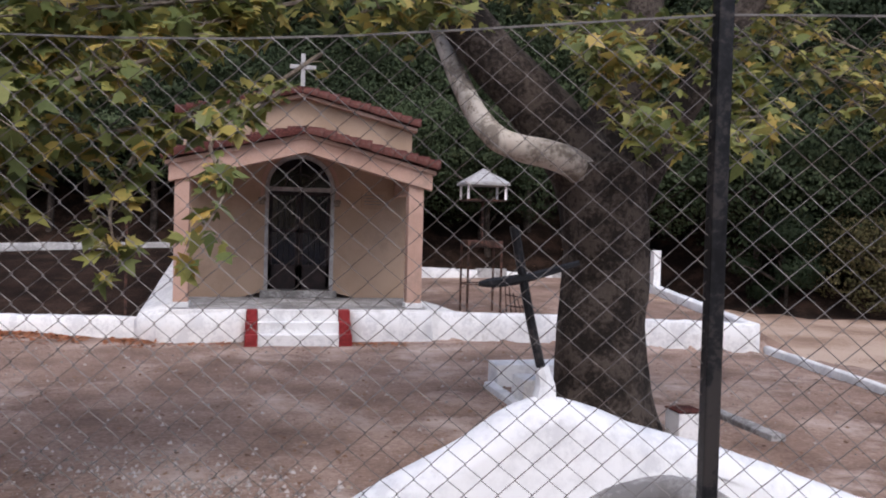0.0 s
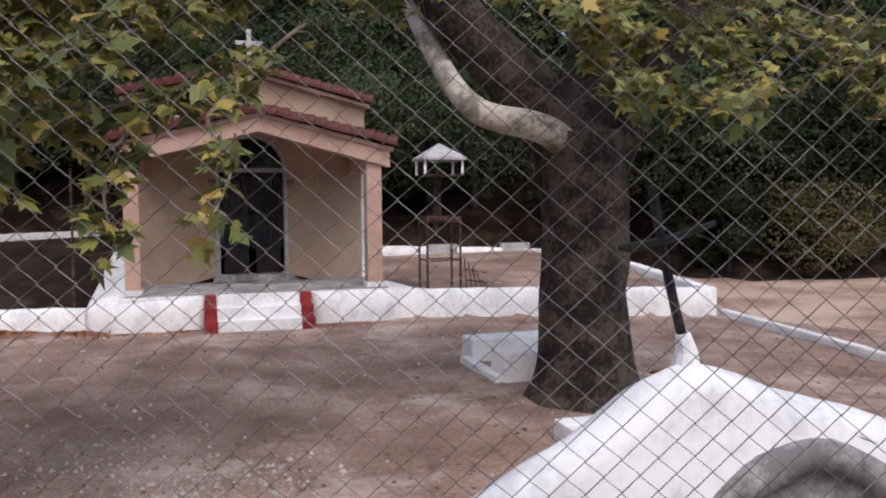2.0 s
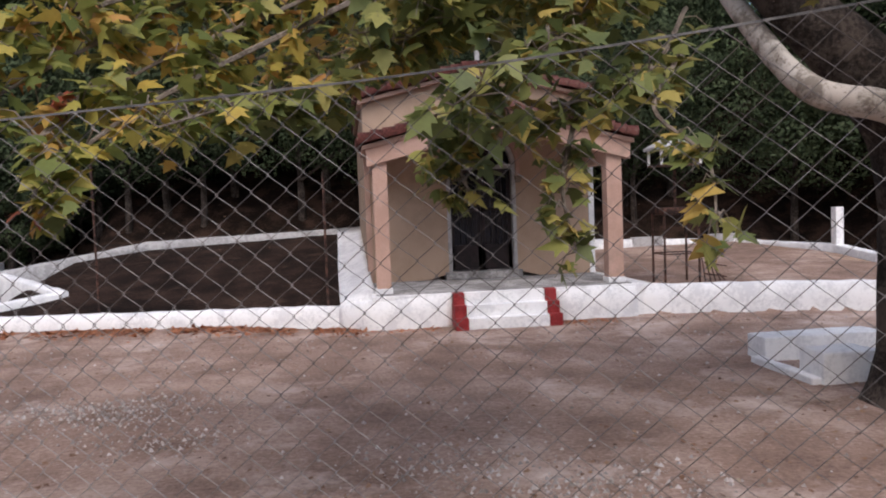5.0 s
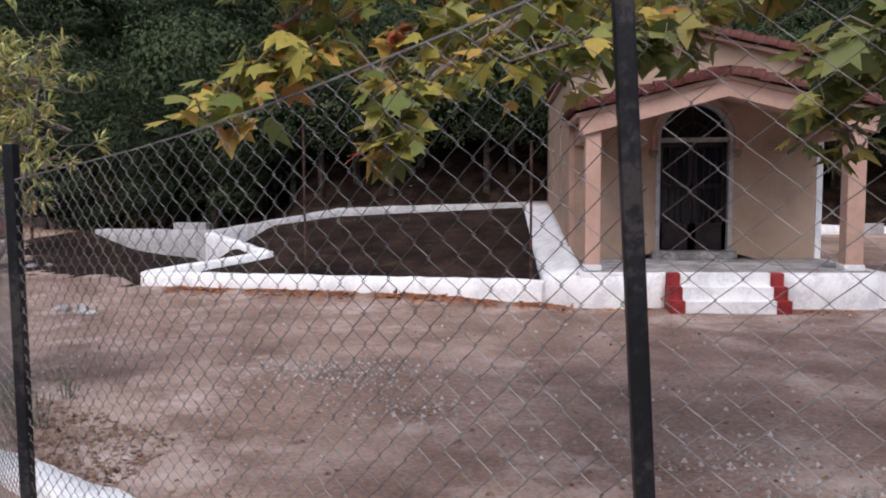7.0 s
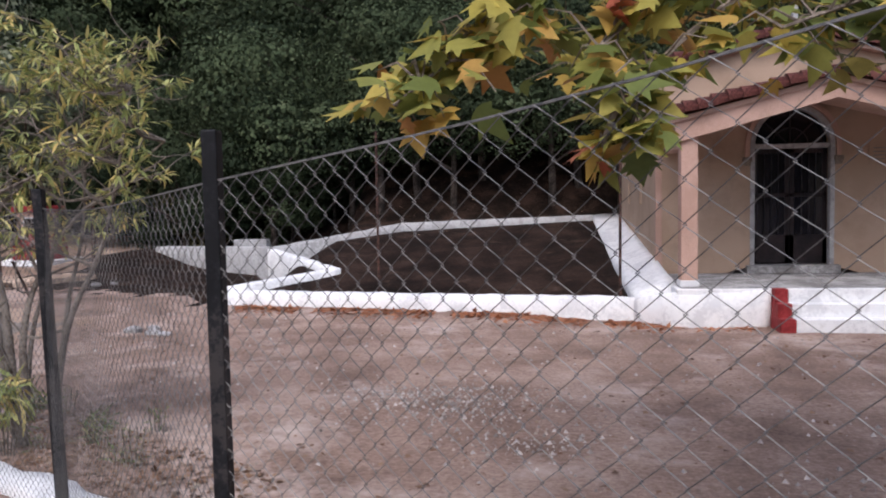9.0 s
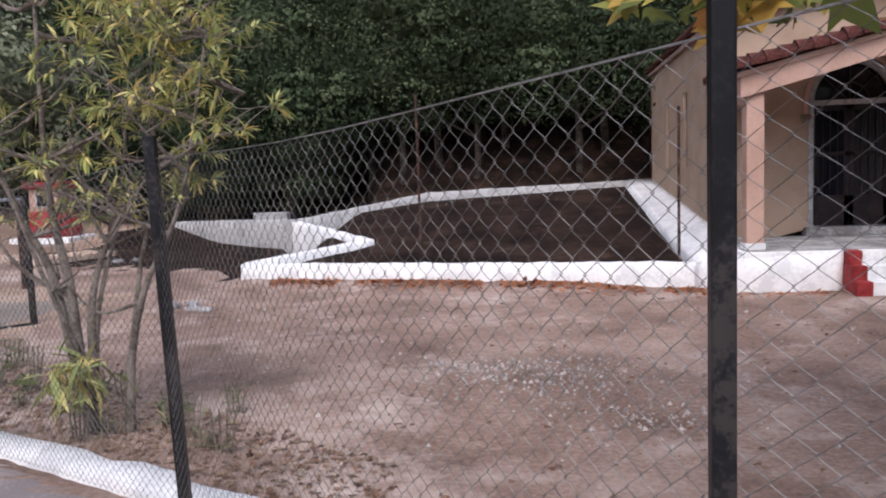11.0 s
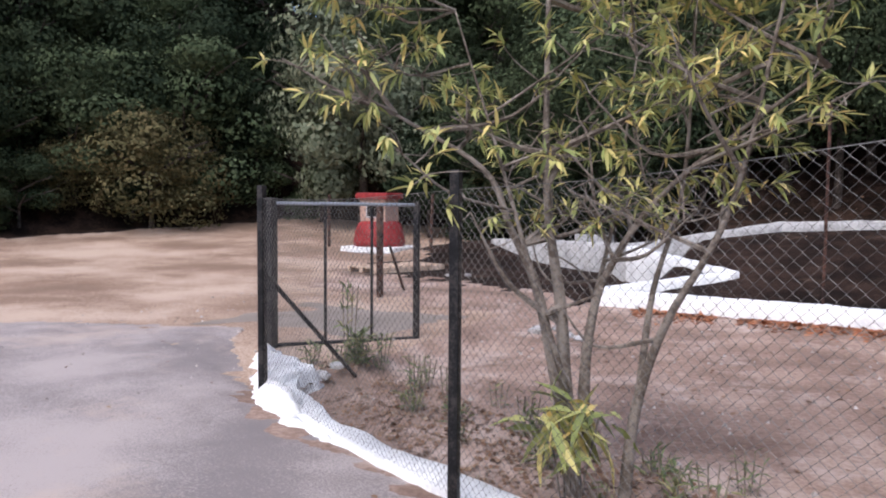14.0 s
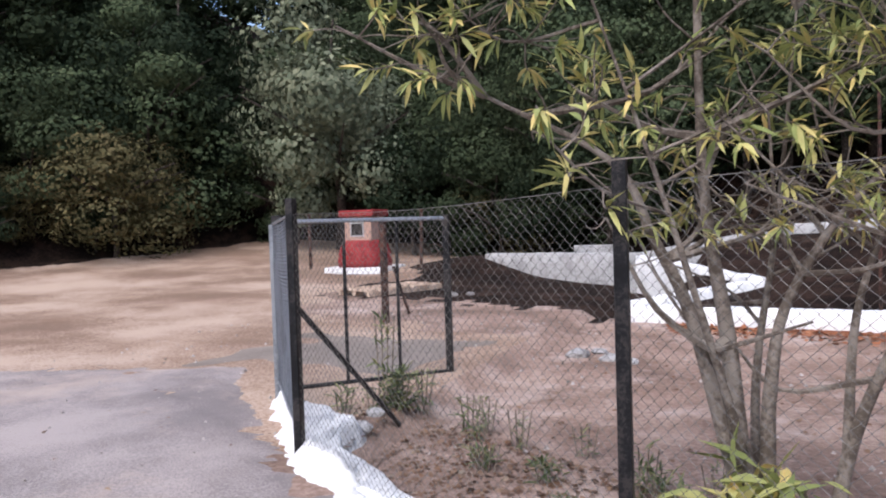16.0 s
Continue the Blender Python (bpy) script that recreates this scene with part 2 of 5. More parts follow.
def boxes(*items, bevel=0.0):
    bm = bmesh.new()
    for lo, hi in items:
        box(bm, lo, hi, bevel)
    return bm


def tube(bm, pts, radii, sides=8, cap=True, rough=0.0, seed=0):
    """A tapered round bar along points."""
    pts = [Vector(p) for p in pts]
    if isinstance(radii, (int, float)):
        radii = [radii] * len(pts)
    rings, ref = [], None
    for i, p in enumerate(pts):
        d = (pts[min(i + 1, len(pts) - 1)] - pts[max(i - 1, 0)]).normalized()
        if ref is None:
            ref = d.orthogonal().normalized()
        ref = (ref - d * ref.dot(d)).normalized()
        side = d.cross(ref)
        ring = []
        for k in range(sides):
            a = 2 * math.pi * k / sides
            w = ref * math.cos(a) + side * math.sin(a)
            r = radii[i]
            if rough:
                r *= 1 + rough * noise.noise((p + w * 0.8) * 2.2 + Vector((seed, 0, 0)))
            ring.append(bm.verts.new(p + w * r))
        rings.append(ring)
    for a, b in zip(rings, rings[1:]):
        for k in range(sides):
            bm.faces.new((a[k], a[(k + 1) % sides], b[(k + 1) % sides], b[k]))
    if cap:
        bm.faces.new(rings[0][::-1])
        bm.faces.new(rings[-1])
    return bm


def curve(pts, n):
    """Points along a smooth curve through pts."""
    pts = [Vector(p) for p in pts]
    out = []
    ext = [pts[0] * 2 - pts[1]] + pts + [pts[-1] * 2 - pts[-2]]
    for i in range(len(pts) - 1):
        a, b, c, d = ext[i:i + 4]
        for k in range(n):
            t = k / n
            out.append(0.5 * ((2 * b) + (c - a) * t + (2 * a - 5 * b + 4 * c - d) * t * t + (3 * b - 3 * c + d - a) * t ** 3))
    out.append(pts[-1])
    return out


def rough_wall(line, width, tops, bottom, seg=0.13, jitter=0.025, seed=1, round_top=0.05):
    """A low hand-built wall along a plan line, with an uneven whitewashed skin."""
    bm = bmesh.new()
    pts = []
    for (a, za), (b, zb) in zip(zip(line, tops), zip(line[1:], tops[1:])):
        a, b = Vector(a), Vector(b)
        n = max(1, int((b - a).length / seg))
        pts += [(a.lerp(b, k / n), za + (zb - za) * k / n) for k in range(n)]
    pts.append((Vector(line[-1]), tops[-1]))
    rings = []
    for i, (p, z) in enumerate(pts):
        d = (pts[min(i + 1, len(pts) - 1)][0] - pts[max(i - 1, 0)][0]).normalized()
        s = Vector((d.y, -d.x))
        w = width / 2
        zb = min(bottom(p.x, p.y), z - 0.2) - 0.12
        prof = [(-w * 1.06, zb), (-w * 1.02, zb + (z - zb) * 0.5), (-w, z - round_top), (-w + round_top, z), (0, z + 0.006), (w - round_top, z), (w, z - round_top), (w * 1.03, zb + (z - zb) * 0.5), (w * 1.08, zb)]
        ring = []
        for u, h in prof:
            q = Vector((p.x + s.x * u, p.y + s.y * u, h))
            o = noise.noise_vector(q * 3.1 + Vector((seed, 0, 0))) * jitter + noise.noise_vector(q * 9.0) * jitter * 0.4
            ring.append(bm.verts.new(q + o))
        rings.append(ring)
    for a, b in zip(rings, rings[1:]):
        for k in range(len(a) - 1):
            bm.faces.new((a[k], b[k], b[k + 1], a[k + 1]))
    bm.faces.new(rings[0])
    bm.faces.new(rings[-1][::-1])
    bmesh.ops.recalc_face_normals(bm, faces=bm.faces)
    return bm


def maple():
    """Outline of a lobed plane leaf, one unit long, stalk at the origin."""
    half = [(0.0, 0.0), (0.16, 0.02), (0.42, 0.12), (0.27, 0.22), (0.52, 0.48), (0.24, 0.46), (0.2, 0.58), (0.0, 1.0)]
    left = [(-x, y) for x, y in half[1:-1]][::-1]
    o = np.array(half + left)
    z = -0.25 * np.abs(o[:, 0]) ** 1.3 - 0.12 * o[:, 1] ** 2
    return np.c_[o, z]


def lance(w=0.11):
    o = np.array([(0, 0), (w, 0.3), (w * 0.9, 0.6), (0, 1.0), (-w * 0.9, 0.6), (-w, 0.3)])
    z = -0.22 * o[:, 1] ** 2 + 0.05 * np.abs(o[:, 0]) / w
    return np.c_[o, z]


def oval(w=0.32):
    o = np.array([(0, 0), (w, 0.45), (0, 1.0), (-w, 0.45)])
    return np.c_[o, np.array([0, 0.06, -0.12, 0.06])]


def leaf_mesh(name, at, along, up, size, outline):
    """Many leaves in one mesh: stalk places, directions of growth, facing, lengths."""
    at, along, up, size = (np.asarray(v, float) for v in (at, along, up, size))
    along = along / np.linalg.norm(along, axis=1, keepdims=True)
    side = np.cross(along, up)
    side /= np.linalg.norm(side, axis=1, keepdims=True) + 1e-9
    nrm = np.cross(side, along)
    k = len(outline)
    co = at[:, None] + size[:, None, None] * (outline[None, :, 0, None] * side[:, None] + outline[None, :, 1, None] * along[:, None] + outline[None, :, 2, None] * nrm[:, None])
    me = bpy.data.meshes.new(name)
    n = len(at)
    me.vertices.add(n * k)
    me.vertices.foreach_set("co", co.ravel())
    me.loops.add(n * k)
    me.loops.foreach_set("vertex_index", np.arange(n * k))
    me.polygons.add(n)
    me.polygons.foreach_set("loop_start", np.arange(n) * k)
    me.polygons.foreach_set("loop_total", np.full(n, k))
    me.update(calc_edges=True)
    return me


RNG = np.random.default_rng(7)


def unit(n):
    v = RNG.normal(size=(n, 3))
    return v / np.linalg.norm(v, axis=1, keepdims=True)


# ---------- plan ----------
FENCE = [(12.0, -14.6), (7.6, -13.9), (4.4, -13.1), (1.03, -11.88), (-0.475, -11.43), (-2.37, -10.79), (-3.89, -9.59), (-5.77, -7.37), (-7.81, -6.16), (-10.09, -4.83)]
TOPS = [2.5, 2.48, 2.46, 2.45, 2.42, 2.28, 2.05, 2.0, 1.86, 1.82]
WALL_L, WALL_R = [(-9.31, 2.72), (-5.5, 1.98), (-1.75, 1.15)], [(3.05, 0.86), (5.68, 0.2), (8.65, -1.07)]


def road_z(x):
    return 0.15 + 0.37 * smooth01(-8.5, -2.5, x)


def fence_side(x, y):
    """Distance from the fence towards the road (negative inside)."""
    best, sign = 1e9, 1.0
    for (ax, ay), (bx, by) in zip(FENCE, FENCE[1:]):
        dx, dy = bx - ax, by - ay
        t = min(1, max(0, ((x - ax) * dx + (y - ay) * dy) / (dx * dx + dy * dy)))
        px, py = x - ax - t * dx, y - ay - t * dy
        d = math.hypot(px, py)
        if d < best:
            best, sign = d, (1.0 if dx * py - dy * px > 0 else -1.0)
    return best * sign


def wall_y(x):
    return float(np.interp(x, [-9.31, -5.5, -1.75, 3.05, 5.68, 8.65, 30], [2.72, 1.98, 1.15, 0.86, 0.2, -1.07, -3.0]))


def wood_y(x):
    """Where the wooded bank begins."""
    return float(np.interp(x, [-34, -30, -27, -24, -18, -13.5, -10, -1, 4, 10, 14, 24, 34], [-11, -1, 9, 15.0, 16.5, 12.6, 10.6, 10.6, 10.5, 9.8, 4.5, 2.0, -6.0]))


def wood_in(x, y):
    """Distance into the wood, square to its edge."""
    s = wood_y(x + 0.5) - wood_y(x - 0.5)
    return (y - wood_y(x)) / math.sqrt(1 + s * s)


def ground_z(x, y):
    z = 0.0
    lift = -0.6 * (x + 9.0) + 0.8 * (y + 1.0)
    left = min(2.4, 0.0001 * max(0.0, lift) ** 3) * smooth01(-7.5, -10.0, x)
    inner = y - wall_y(x)
    if x > -9.2:
        bed = 0.16 + 0.14 * max(0.0, inner)
        yard = 0.36 + 0.028 * max(0.0, inner)
        k = smooth01(-1.0, 2.5, x)
        b = (bed * (1 - k) + yard * k) * smooth01(-0.02, 0.12, inner)
        b *= smooth01(-9.2, -8.4, x - max(0.0, (inner - 1.4)) * 0.0) * smooth01(9.6, 8.6, x - 0.18 * max(0.0, inner))
        z = max(b, left)
    else:
        z = left
    side = fence_side(x, y)
    k = smooth01(-0.5, 0.15, side)
    z = z * (1 - k) + (road_z(x) + (left if x < -9 else 0)) * k
    if x < -10.0:
        z = max(z, 0.15 + left - 0.02)
    z += 0.4 * math.exp(-((x + 14.2) ** 2 + (y - 9.8) ** 2) / 3.0)  # heap of earth at the end of the worn wall
    if inner < 0:
        z += 0.07 * smooth01(-2.0, -0.1, inner) * smooth01(-2.0, -4.0, x) * smooth01(-10.5, -9.0, x)
    z += 0.58 * max(0.0, min(18.0, wood_in(x, y)))
    return z


def uneven(x, y):
    return 0.018 * noise.noise(Vector((x * 0.9, y * 0.9, 3.0))) + 0.008 * noise.noise(Vector((x * 3.1, y * 3.1, 9.0)))


def sheet(name, xs, ys, zf, keep=None):
    vid, verts, faces = {}, [], []
    for i, x in enumerate(xs):
        for j, y in enumerate(ys):
            vid[i, j] = len(verts)
            verts.append((x, y, zf(x, y)))
    for i in range(len(xs) - 1):
        for j in range(len(ys) - 1):
            if keep is None or keep((xs[i] + xs[i + 1]) / 2, (ys[j] + ys[j + 1]) / 2):
                faces.append((vid[i, j], vid[i + 1, j], vid[i + 1, j + 1], vid[i, j + 1]))
    me = bpy.data.meshes.new(name)
    me.from_pydata(verts, [], faces)
    me.update()
    return me


def spread(a, b, near_a, near_b, step, coarse):  # fine in the middle, wider outwards
    v = list(np.arange(near_a, near_b + 1e-6, step))
    lo, hi = near_a, near_b
    while lo > a:
        coarse_now = min(60.0, (near_a - lo) * 0.1 + coarse)
        lo -= coarse_now
        v.insert(0, lo)
    while hi < b:
        hi += min(60.0, (hi - near_b) * 0.1 + coarse)
        v.append(hi)
    return v


# ---------- ground ----------
xs, ys = spread(-320, 320, -31, 12, 0.22, 0.7), spread(-300, 320, -14, 16, 0.22, 0.7)
ground = put("ground", sheet("ground", xs, ys, lambda x, y: ground_z(x, y) + uneven(x, y)), M_DIRT, None, "", True)
tagged(ground, "brown packed dirt of the chapel yard with pebbles", "ground", kind="structure")
# The material of the sheet changes with the place: yard, planting bed, open lot, wooded bank. Bank and bed soils hold
# shade in their colour.
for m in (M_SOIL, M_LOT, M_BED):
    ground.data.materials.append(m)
slots = []
for p in ground.data.polygons:
    x, y, _ = p.center
    wob = 0.9 * noise.noise(Vector((x * 0.7, y * 0.7, 5)))
    # The shade-dark soil also fills the hollow behind the back wall.
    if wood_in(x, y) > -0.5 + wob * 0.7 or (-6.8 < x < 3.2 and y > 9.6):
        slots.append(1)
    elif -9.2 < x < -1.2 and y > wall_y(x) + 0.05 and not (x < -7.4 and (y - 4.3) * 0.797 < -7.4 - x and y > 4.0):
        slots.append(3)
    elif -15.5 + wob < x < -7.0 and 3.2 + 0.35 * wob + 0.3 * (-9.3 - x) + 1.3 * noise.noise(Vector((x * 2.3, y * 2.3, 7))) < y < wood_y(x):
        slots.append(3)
    elif x < -10.4 + wob and (y < 0.5 + wob + 0.5 * (-10.4 - x) and y > -30) or (x < -15.5 + wob):
        slots.append(2)
    elif x > 9.5 + wob and y < wood_y(x):
        slots.append(2)
    else:
        slots.append(0)
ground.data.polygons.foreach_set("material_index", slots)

def road_edge(x, y):
    far = -2.0 - 0.5 * max(0.0, -12.5 - x)
    panel = -0.783 * (x + 10.09) - 0.622 * (y + 4.83)  # west of the mesh panel at the corner
    side = max(fence_side(x, y), panel) if x < -10.09 else fence_side(x, y)
    return min(side - 0.25, (far - y) * 0.5, (x + 16.5) * 0.5) + 0.2 * noise.noise(Vector((x * 0.9, y * 0.9, 1))) + 0.09 * noise.noise(Vector((x * 4, y * 4, 1))) + 0.07 * noise.noise(Vector((x * 11, y * 11, 1)))


rxs = list(np.arange(-17, -6, 0.08)) + list(np.arange(-6, 16, 0.25))
rys = list(np.arange(-24, -10, 0.4)) + list(np.arange(-10, -1.0, 0.08))
road = put("road", sheet("road", rxs, rys, lambda x, y: ground_z(x, y) + uneven(x, y) + max(-0.06, min(0.012, 0.07 * road_edge(x, y))), lambda x, y: road_edge(x, y) > -0.6), M_ROAD, None, "", True)
tagged(road, "worn grey asphalt lane beside the fence", "road", kind="structure")

# ---------- low whitewashed walls ----------
def low_wall(name, line, width, tops, label, mat=M_WHITE, seed=1, jitter=0.02, rt=0.05):
    ob = part(name, rough_wall(line, width, tops, (lambda x, y: min(ground_z(x - 0.3, y - 0.5), ground_z(x + 0.3, y - 0.5))), seed=seed, jitter=jitter, round_top=rt), mat, None, "", True)
    return tagged(ob, label, "low wall", kind="structure")


low_wall("wall_front_bed", WALL_L, 0.28, [0.32, 0.33, 0.36], "low whitewashed wall edging the planting bed", seed=2, rt=0.025)
low_wall("wall_front_yard", WALL_R, 0.26, [0.5, 0.5, 0.5], "low whitewashed wall edging the side yard", seed=3, rt=0.025)
low_wall("wall_zigzag_near", [(-9.31, 2.78), (-7.42, 4.42)], 0.26, [0.325, 0.565], "low whitewashed wall turning back on itself", seed=4, rt=0.025)
low_wall("wall_zigzag_far", [(-7.4, 4.3), (-9.75, 7.25)], 0.27, [0.57, 0.8], "low whitewashed wall running back to the bank", seed=14, rt=0.025)
low_wall("wall_back_slope", [(-9.8, 7.3), (-6.82, 9.2)], 0.28, [0.83, 1.33], "worn grey-white wall rising behind the planting bed", M_WHITEWORNSHADE, 5, rt=0.025)
low_wall("wall_back", [(-6.9, 9.18), (-1.7, 9.6)], 0.28, [1.325, 1.46], "worn grey-white wall behind the planting bed", M_WHITEWORNSHADE, 15, rt=0.025)
low_wall("wall_back_left", [(-9.75, 7.25), (-13.77, 9.66)], 0.5, [0.85, 0.76], "worn low wall running out to the lot", M_WHITEWORNSHADE, 6, rt=0.025)
low_wall("wall_yard_side", [(8.6, -0.95), (9.9, 5.0), (9.4, 9.0)], 0.22, [0.5, 0.72, 0.7], "low whitewashed kerb of the side yard", seed=7, rt=0.02)
low_wall("wall_yard_back", [(3.4, 9.0), (9.4, 9.0)], 0.25, [0.93, 0.72], "low whitewashed kerb behind the side yard", seed=8, rt=0.02)
low_wall("kerb_lot", [(8.75, -1.2), (8.15, -4.6), (7.2, -9.5)], 0.13, [0.13, 0.12, 0.12], "thin white kerb line along the lot", seed=9, jitter=0.01, rt=0.02)
KERB = [(-10.3, -4.3), (-9.95, -4.72), (-9.1, -5.36), (-7.7, -6.02), (-6.9, -6.4), (-5.6, -7.08), (-4.4, -7.85), (-3.2, -9.3), (-1.8, -10.45), (0.1, -11.0)]
low_wall("kerb_fence", KERB, 0.24, [0.3, 0.22, 0.16, 0.165, 0.175, 0.2, 0.21, 0.3, 0.4, 0.5], "rough whitewashed kerb under the fence", seed=10, jitter=0.045, rt=0.012)


APRON = [(-10.13, -4.93), (-11.3, -3.4), (-11.1, -3.3), (-10.72, -3.72), (-10.3, -3.9), (-9.98, -4.15), (-9.82, -4.65), (-9.4, -5.2), (-9.0, -5.55), (-9.45, -5.4)]


def splash_edge(x, y):
    """Distance into the apron's outline, roughened."""
    best, inner = 1e9, False
    for (ax, ay), (bx, by) in zip(APRON, APRON[1:] + APRON[:1]):
        dx, dy = bx - ax, by - ay
        t = min(1.0, max(0.0, ((x - ax) * dx + (y - ay) * dy) / (dx * dx + dy * dy)))
        best = min(best, math.hypot(x - ax - t * dx, y - ay - t * dy))
        if (ay > y) != (by > y) and x < ax + (y - ay) * dx / dy:
            inner = not inner
    return (best if inner else -best) + 0.06 * noise.noise(Vector((x * 3.5, y * 3.5, 8))) + 0.05 * noise.noise(Vector((x * 9, y * 9, 8))) + 0.03 * noise.noise(Vector((x * 24, y * 24, 8)))


splash = put("kerb_corner", sheet("kerb_corner", list(np.arange(-11.6, -8.8, 0.025)), list(np.arange(-5.8, -3.1, 0.025)), lambda x, y: ground_z(x, y) + uneven(x, y) + max(-0.08, min(0.15, 1.1 * splash_edge(x, y))) + 0.025 * noise.noise(Vector((x * 9, y * 9, 2))) + 0.016 * noise.noise(Vector((x * 23, y * 23, 2))), lambda x, y: splash_edge(x, y) > -0.1), M_WHITE, None, "", True)
tagged(splash, "rough whitewashed masonry apron at the fence corner", "kerb", kind="structure")

# ---------- chapel ----------
CX = 0.95                       # centre line of the chapel
N0, N1, NY0, NY1 = -1.27, 3.17, 2.70, 9.4
chapel = thing("chapel", (CX, 2.7, 0.0), "small beige plastered chapel with a clay tiled gabled porch", "chapel")


def gable_prism(bm, x0, x1, y0, y1, z0, eave, ridge):
    v = [bm.verts.new(p) for y in (y0, y1) for p in ((x0, y, z0), (x1, y, z0), (x1, y, eave), ((x0 + x1) / 2, y, ridge), (x0, y, eave))]
    bm.faces.new(v[:5])
    bm.faces.new(v[5:][::-1])
    for k in range(5):
        bm.faces.new((v[k], v[5 + k], v[5 + (k + 1) % 5], v[(k + 1) % 5]))


# front wall with the arched doorway through it
def arch_pts(cx, half, z0, spring, n=16):
    return [(cx - half, z0)] + [(cx + half * math.cos(math.pi - math.pi * k / n), spring + half * math.sin(math.pi * k / n)) for k in range(n + 1)] + [(cx + half, z0)]


def wall_with_arch(y0, y1, x0, x1, z0, eave, ridge, hole):
    bm = bmesh.new()
    cx = (x0 + x1) / 2
    outer_l = [(x0, z0), (x0, eave), (cx, ridge)]
    outer_r = [(cx, ridge), (x1, eave), (x1, z0)]
    mid = len(hole) // 2
    loops = [outer_l + hole[:mid + 1][::-1], outer_r + hole[mid:][::-1]]
    for lp in loops:
        f, b = [bm.verts.new((x, y0, z)) for x, z in lp], [bm.verts.new((x, y1, z)) for x, z in lp]
        bm.faces.new(f)
        bm.faces.new(b[::-1])
        for k in range(len(lp)):
            bm.faces.new((f[k], b[k], b[(k + 1) % len(lp)], f[(k + 1) % len(lp)]))
    bmesh.ops.recalc_face_normals(bm, faces=bm.faces)
    bmesh.ops.triangulate(bm, faces=bm.faces)
    return bm


DOOR_L, DOOR_R, SILL, SPRING = 0.345, 1.555, 0.71, 2.72
HALF = (DOOR_R - DOOR_L) / 2
DX = (DOOR_L + DOOR_R) / 2
part("front_wall", wall_with_arch(NY0, NY0 + 0.3, N0, N1, 0.3, 4.0, 4.5, arch_pts(DX, HALF + 0.02, SILL - 0.02, SPRING)), M_WALL, chapel)
WINS = [(4.6, 5.0), (6.6, 7.0)]
bm = bmesh.new()
grid_y = sorted([NY0 + 0.3, NY1] + [v for w in WINS for v in w])
grid_z = [0.3, 1.75, 3.15, 4.0]
cells = [(a, b_, c, d_) for a, b_ in zip(grid_y, grid_y[1:]) for c, d_ in zip(grid_z, grid_z[1:]) if not ((a, b_) in WINS and c == 1.75)]
for a, b_, c, d_ in cells:
    box(bm, (N0, a, c), (N0 + 0.28, b_, d_))
bmesh.ops.remove_doubles(bm, verts=bm.verts, dist=1e-4)
part("left_wall", bm, M_WALL, chapel)
part("right_wall", boxes(((N1 - 0.28, NY0 + 0.3, 0.3), (N1, NY1, 4.0))), M_WALL, chapel)
bm = bmesh.new()
gable_prism(bm, N0, N1, NY1 - 0.3, NY1 - 0.003, 0.3, 4.0, 4.5)
part("back_wall", bm, M_WALL, chapel)
for a, b in WINS:
    w = part("window", boxes(((N0 + 0.06, a, 1.75), (N0 + 0.12, a + 0.05, 3.15)), ((N0 + 0.06, b - 0.05, 1.75), (N0 + 0.12, b, 3.15)), ((N0 + 0.06, a, 3.1), (N0 + 0.12, b, 3.15)), ((N0 + 0.06, a, 2.4), (N0 + 0.12, b, 2.44))), M_DOOR, chapel, "narrow dark window frame")
    part("pane", boxes(((N0 + 0.085, a + 0.05, 1.76), (N0 + 0.095, b - 0.05, 3.1))), M_GLASS, w)
part("corner_trim", boxes(((N1 - 0.09, NY0 - 0.02, 0.57), (N1 + 0.015, NY0 + 0.1, 3.35)), bevel=0.006), M_WHITE, chapel, "white painted wall corner")
part("left_corner_trim", boxes(((N0 - 0.015, NY0 - 0.02, 0.57), (N0 + 0.09, NY0 + 0.1, 3.3)), bevel=0.006), M_PINK, chapel)

# door: frame, arch, leaves
bm = bmesh.new()
def arch_band(bm, cx, r0, r1, y0, y1, z0, spring, n=20):
    inner = arch_pts(cx, r0, z0, spring, n)
    outer = arch_pts(cx, r1, z0, spring, n)
    for k in range(len(inner) - 1):
        q = [inner[k], inner[k + 1], outer[k + 1], outer[k]]
        f, b = [bm.verts.new((x, y0, z)) for x, z in q], [bm.verts.new((x, y1, z)) for x, z in q]
        bm.faces.new(f)
        bm.faces.new(b[::-1])
        for i in range(4):
            bm.faces.new((f[i], b[i], b[(i + 1) % 4], f[(i + 1) % 4]))
    bmesh.ops.remove_doubles(bm, verts=bm.verts, dist=1e-4)
    bmesh.ops.recalc_face_normals(bm, faces=bm.faces)


arch_band(bm, DX, HALF, HALF + 0.07, NY0 - 0.03, NY0 + 0.1, SILL, SPRING)
frame_ob = part("door_frame", bm, M_WHITEWORNSHADE, chapel, "white painted arched door frame")
bm = bmesh.new()
arch_band(bm, DX, HALF + 0.09, HALF + 0.16, NY0 - 0.05, NY0 - 0.001, SPRING - 0.2, SPRING)
part("arch_moulding", bm, M_PINK, chapel, "raised pink moulding over the doorway")
for s in (-1, 1):
    x = DX + s * (HALF + 0.125)
    part("impost", boxes(((x - 0.075, NY0 - 0.075, SPRING - 0.27), (x + 0.075, NY0 - 0.002, SPRING - 0.19)), ((x - 0.055, NY0 - 0.06, SPRING - 0.33), (x + 0.055, NY0 - 0.002, SPRING - 0.27)), bevel=0.01), M_TWIG, chapel, "brown stone impost block")
part("door_sill", boxes(((DOOR_L - 0.14, NY0 - 0.16, 0.575), (DOOR_R + 0.14, NY0 + 0.28, SILL)), bevel=0.012), M_GREYSTONE, chapel, "grey marble door sill")
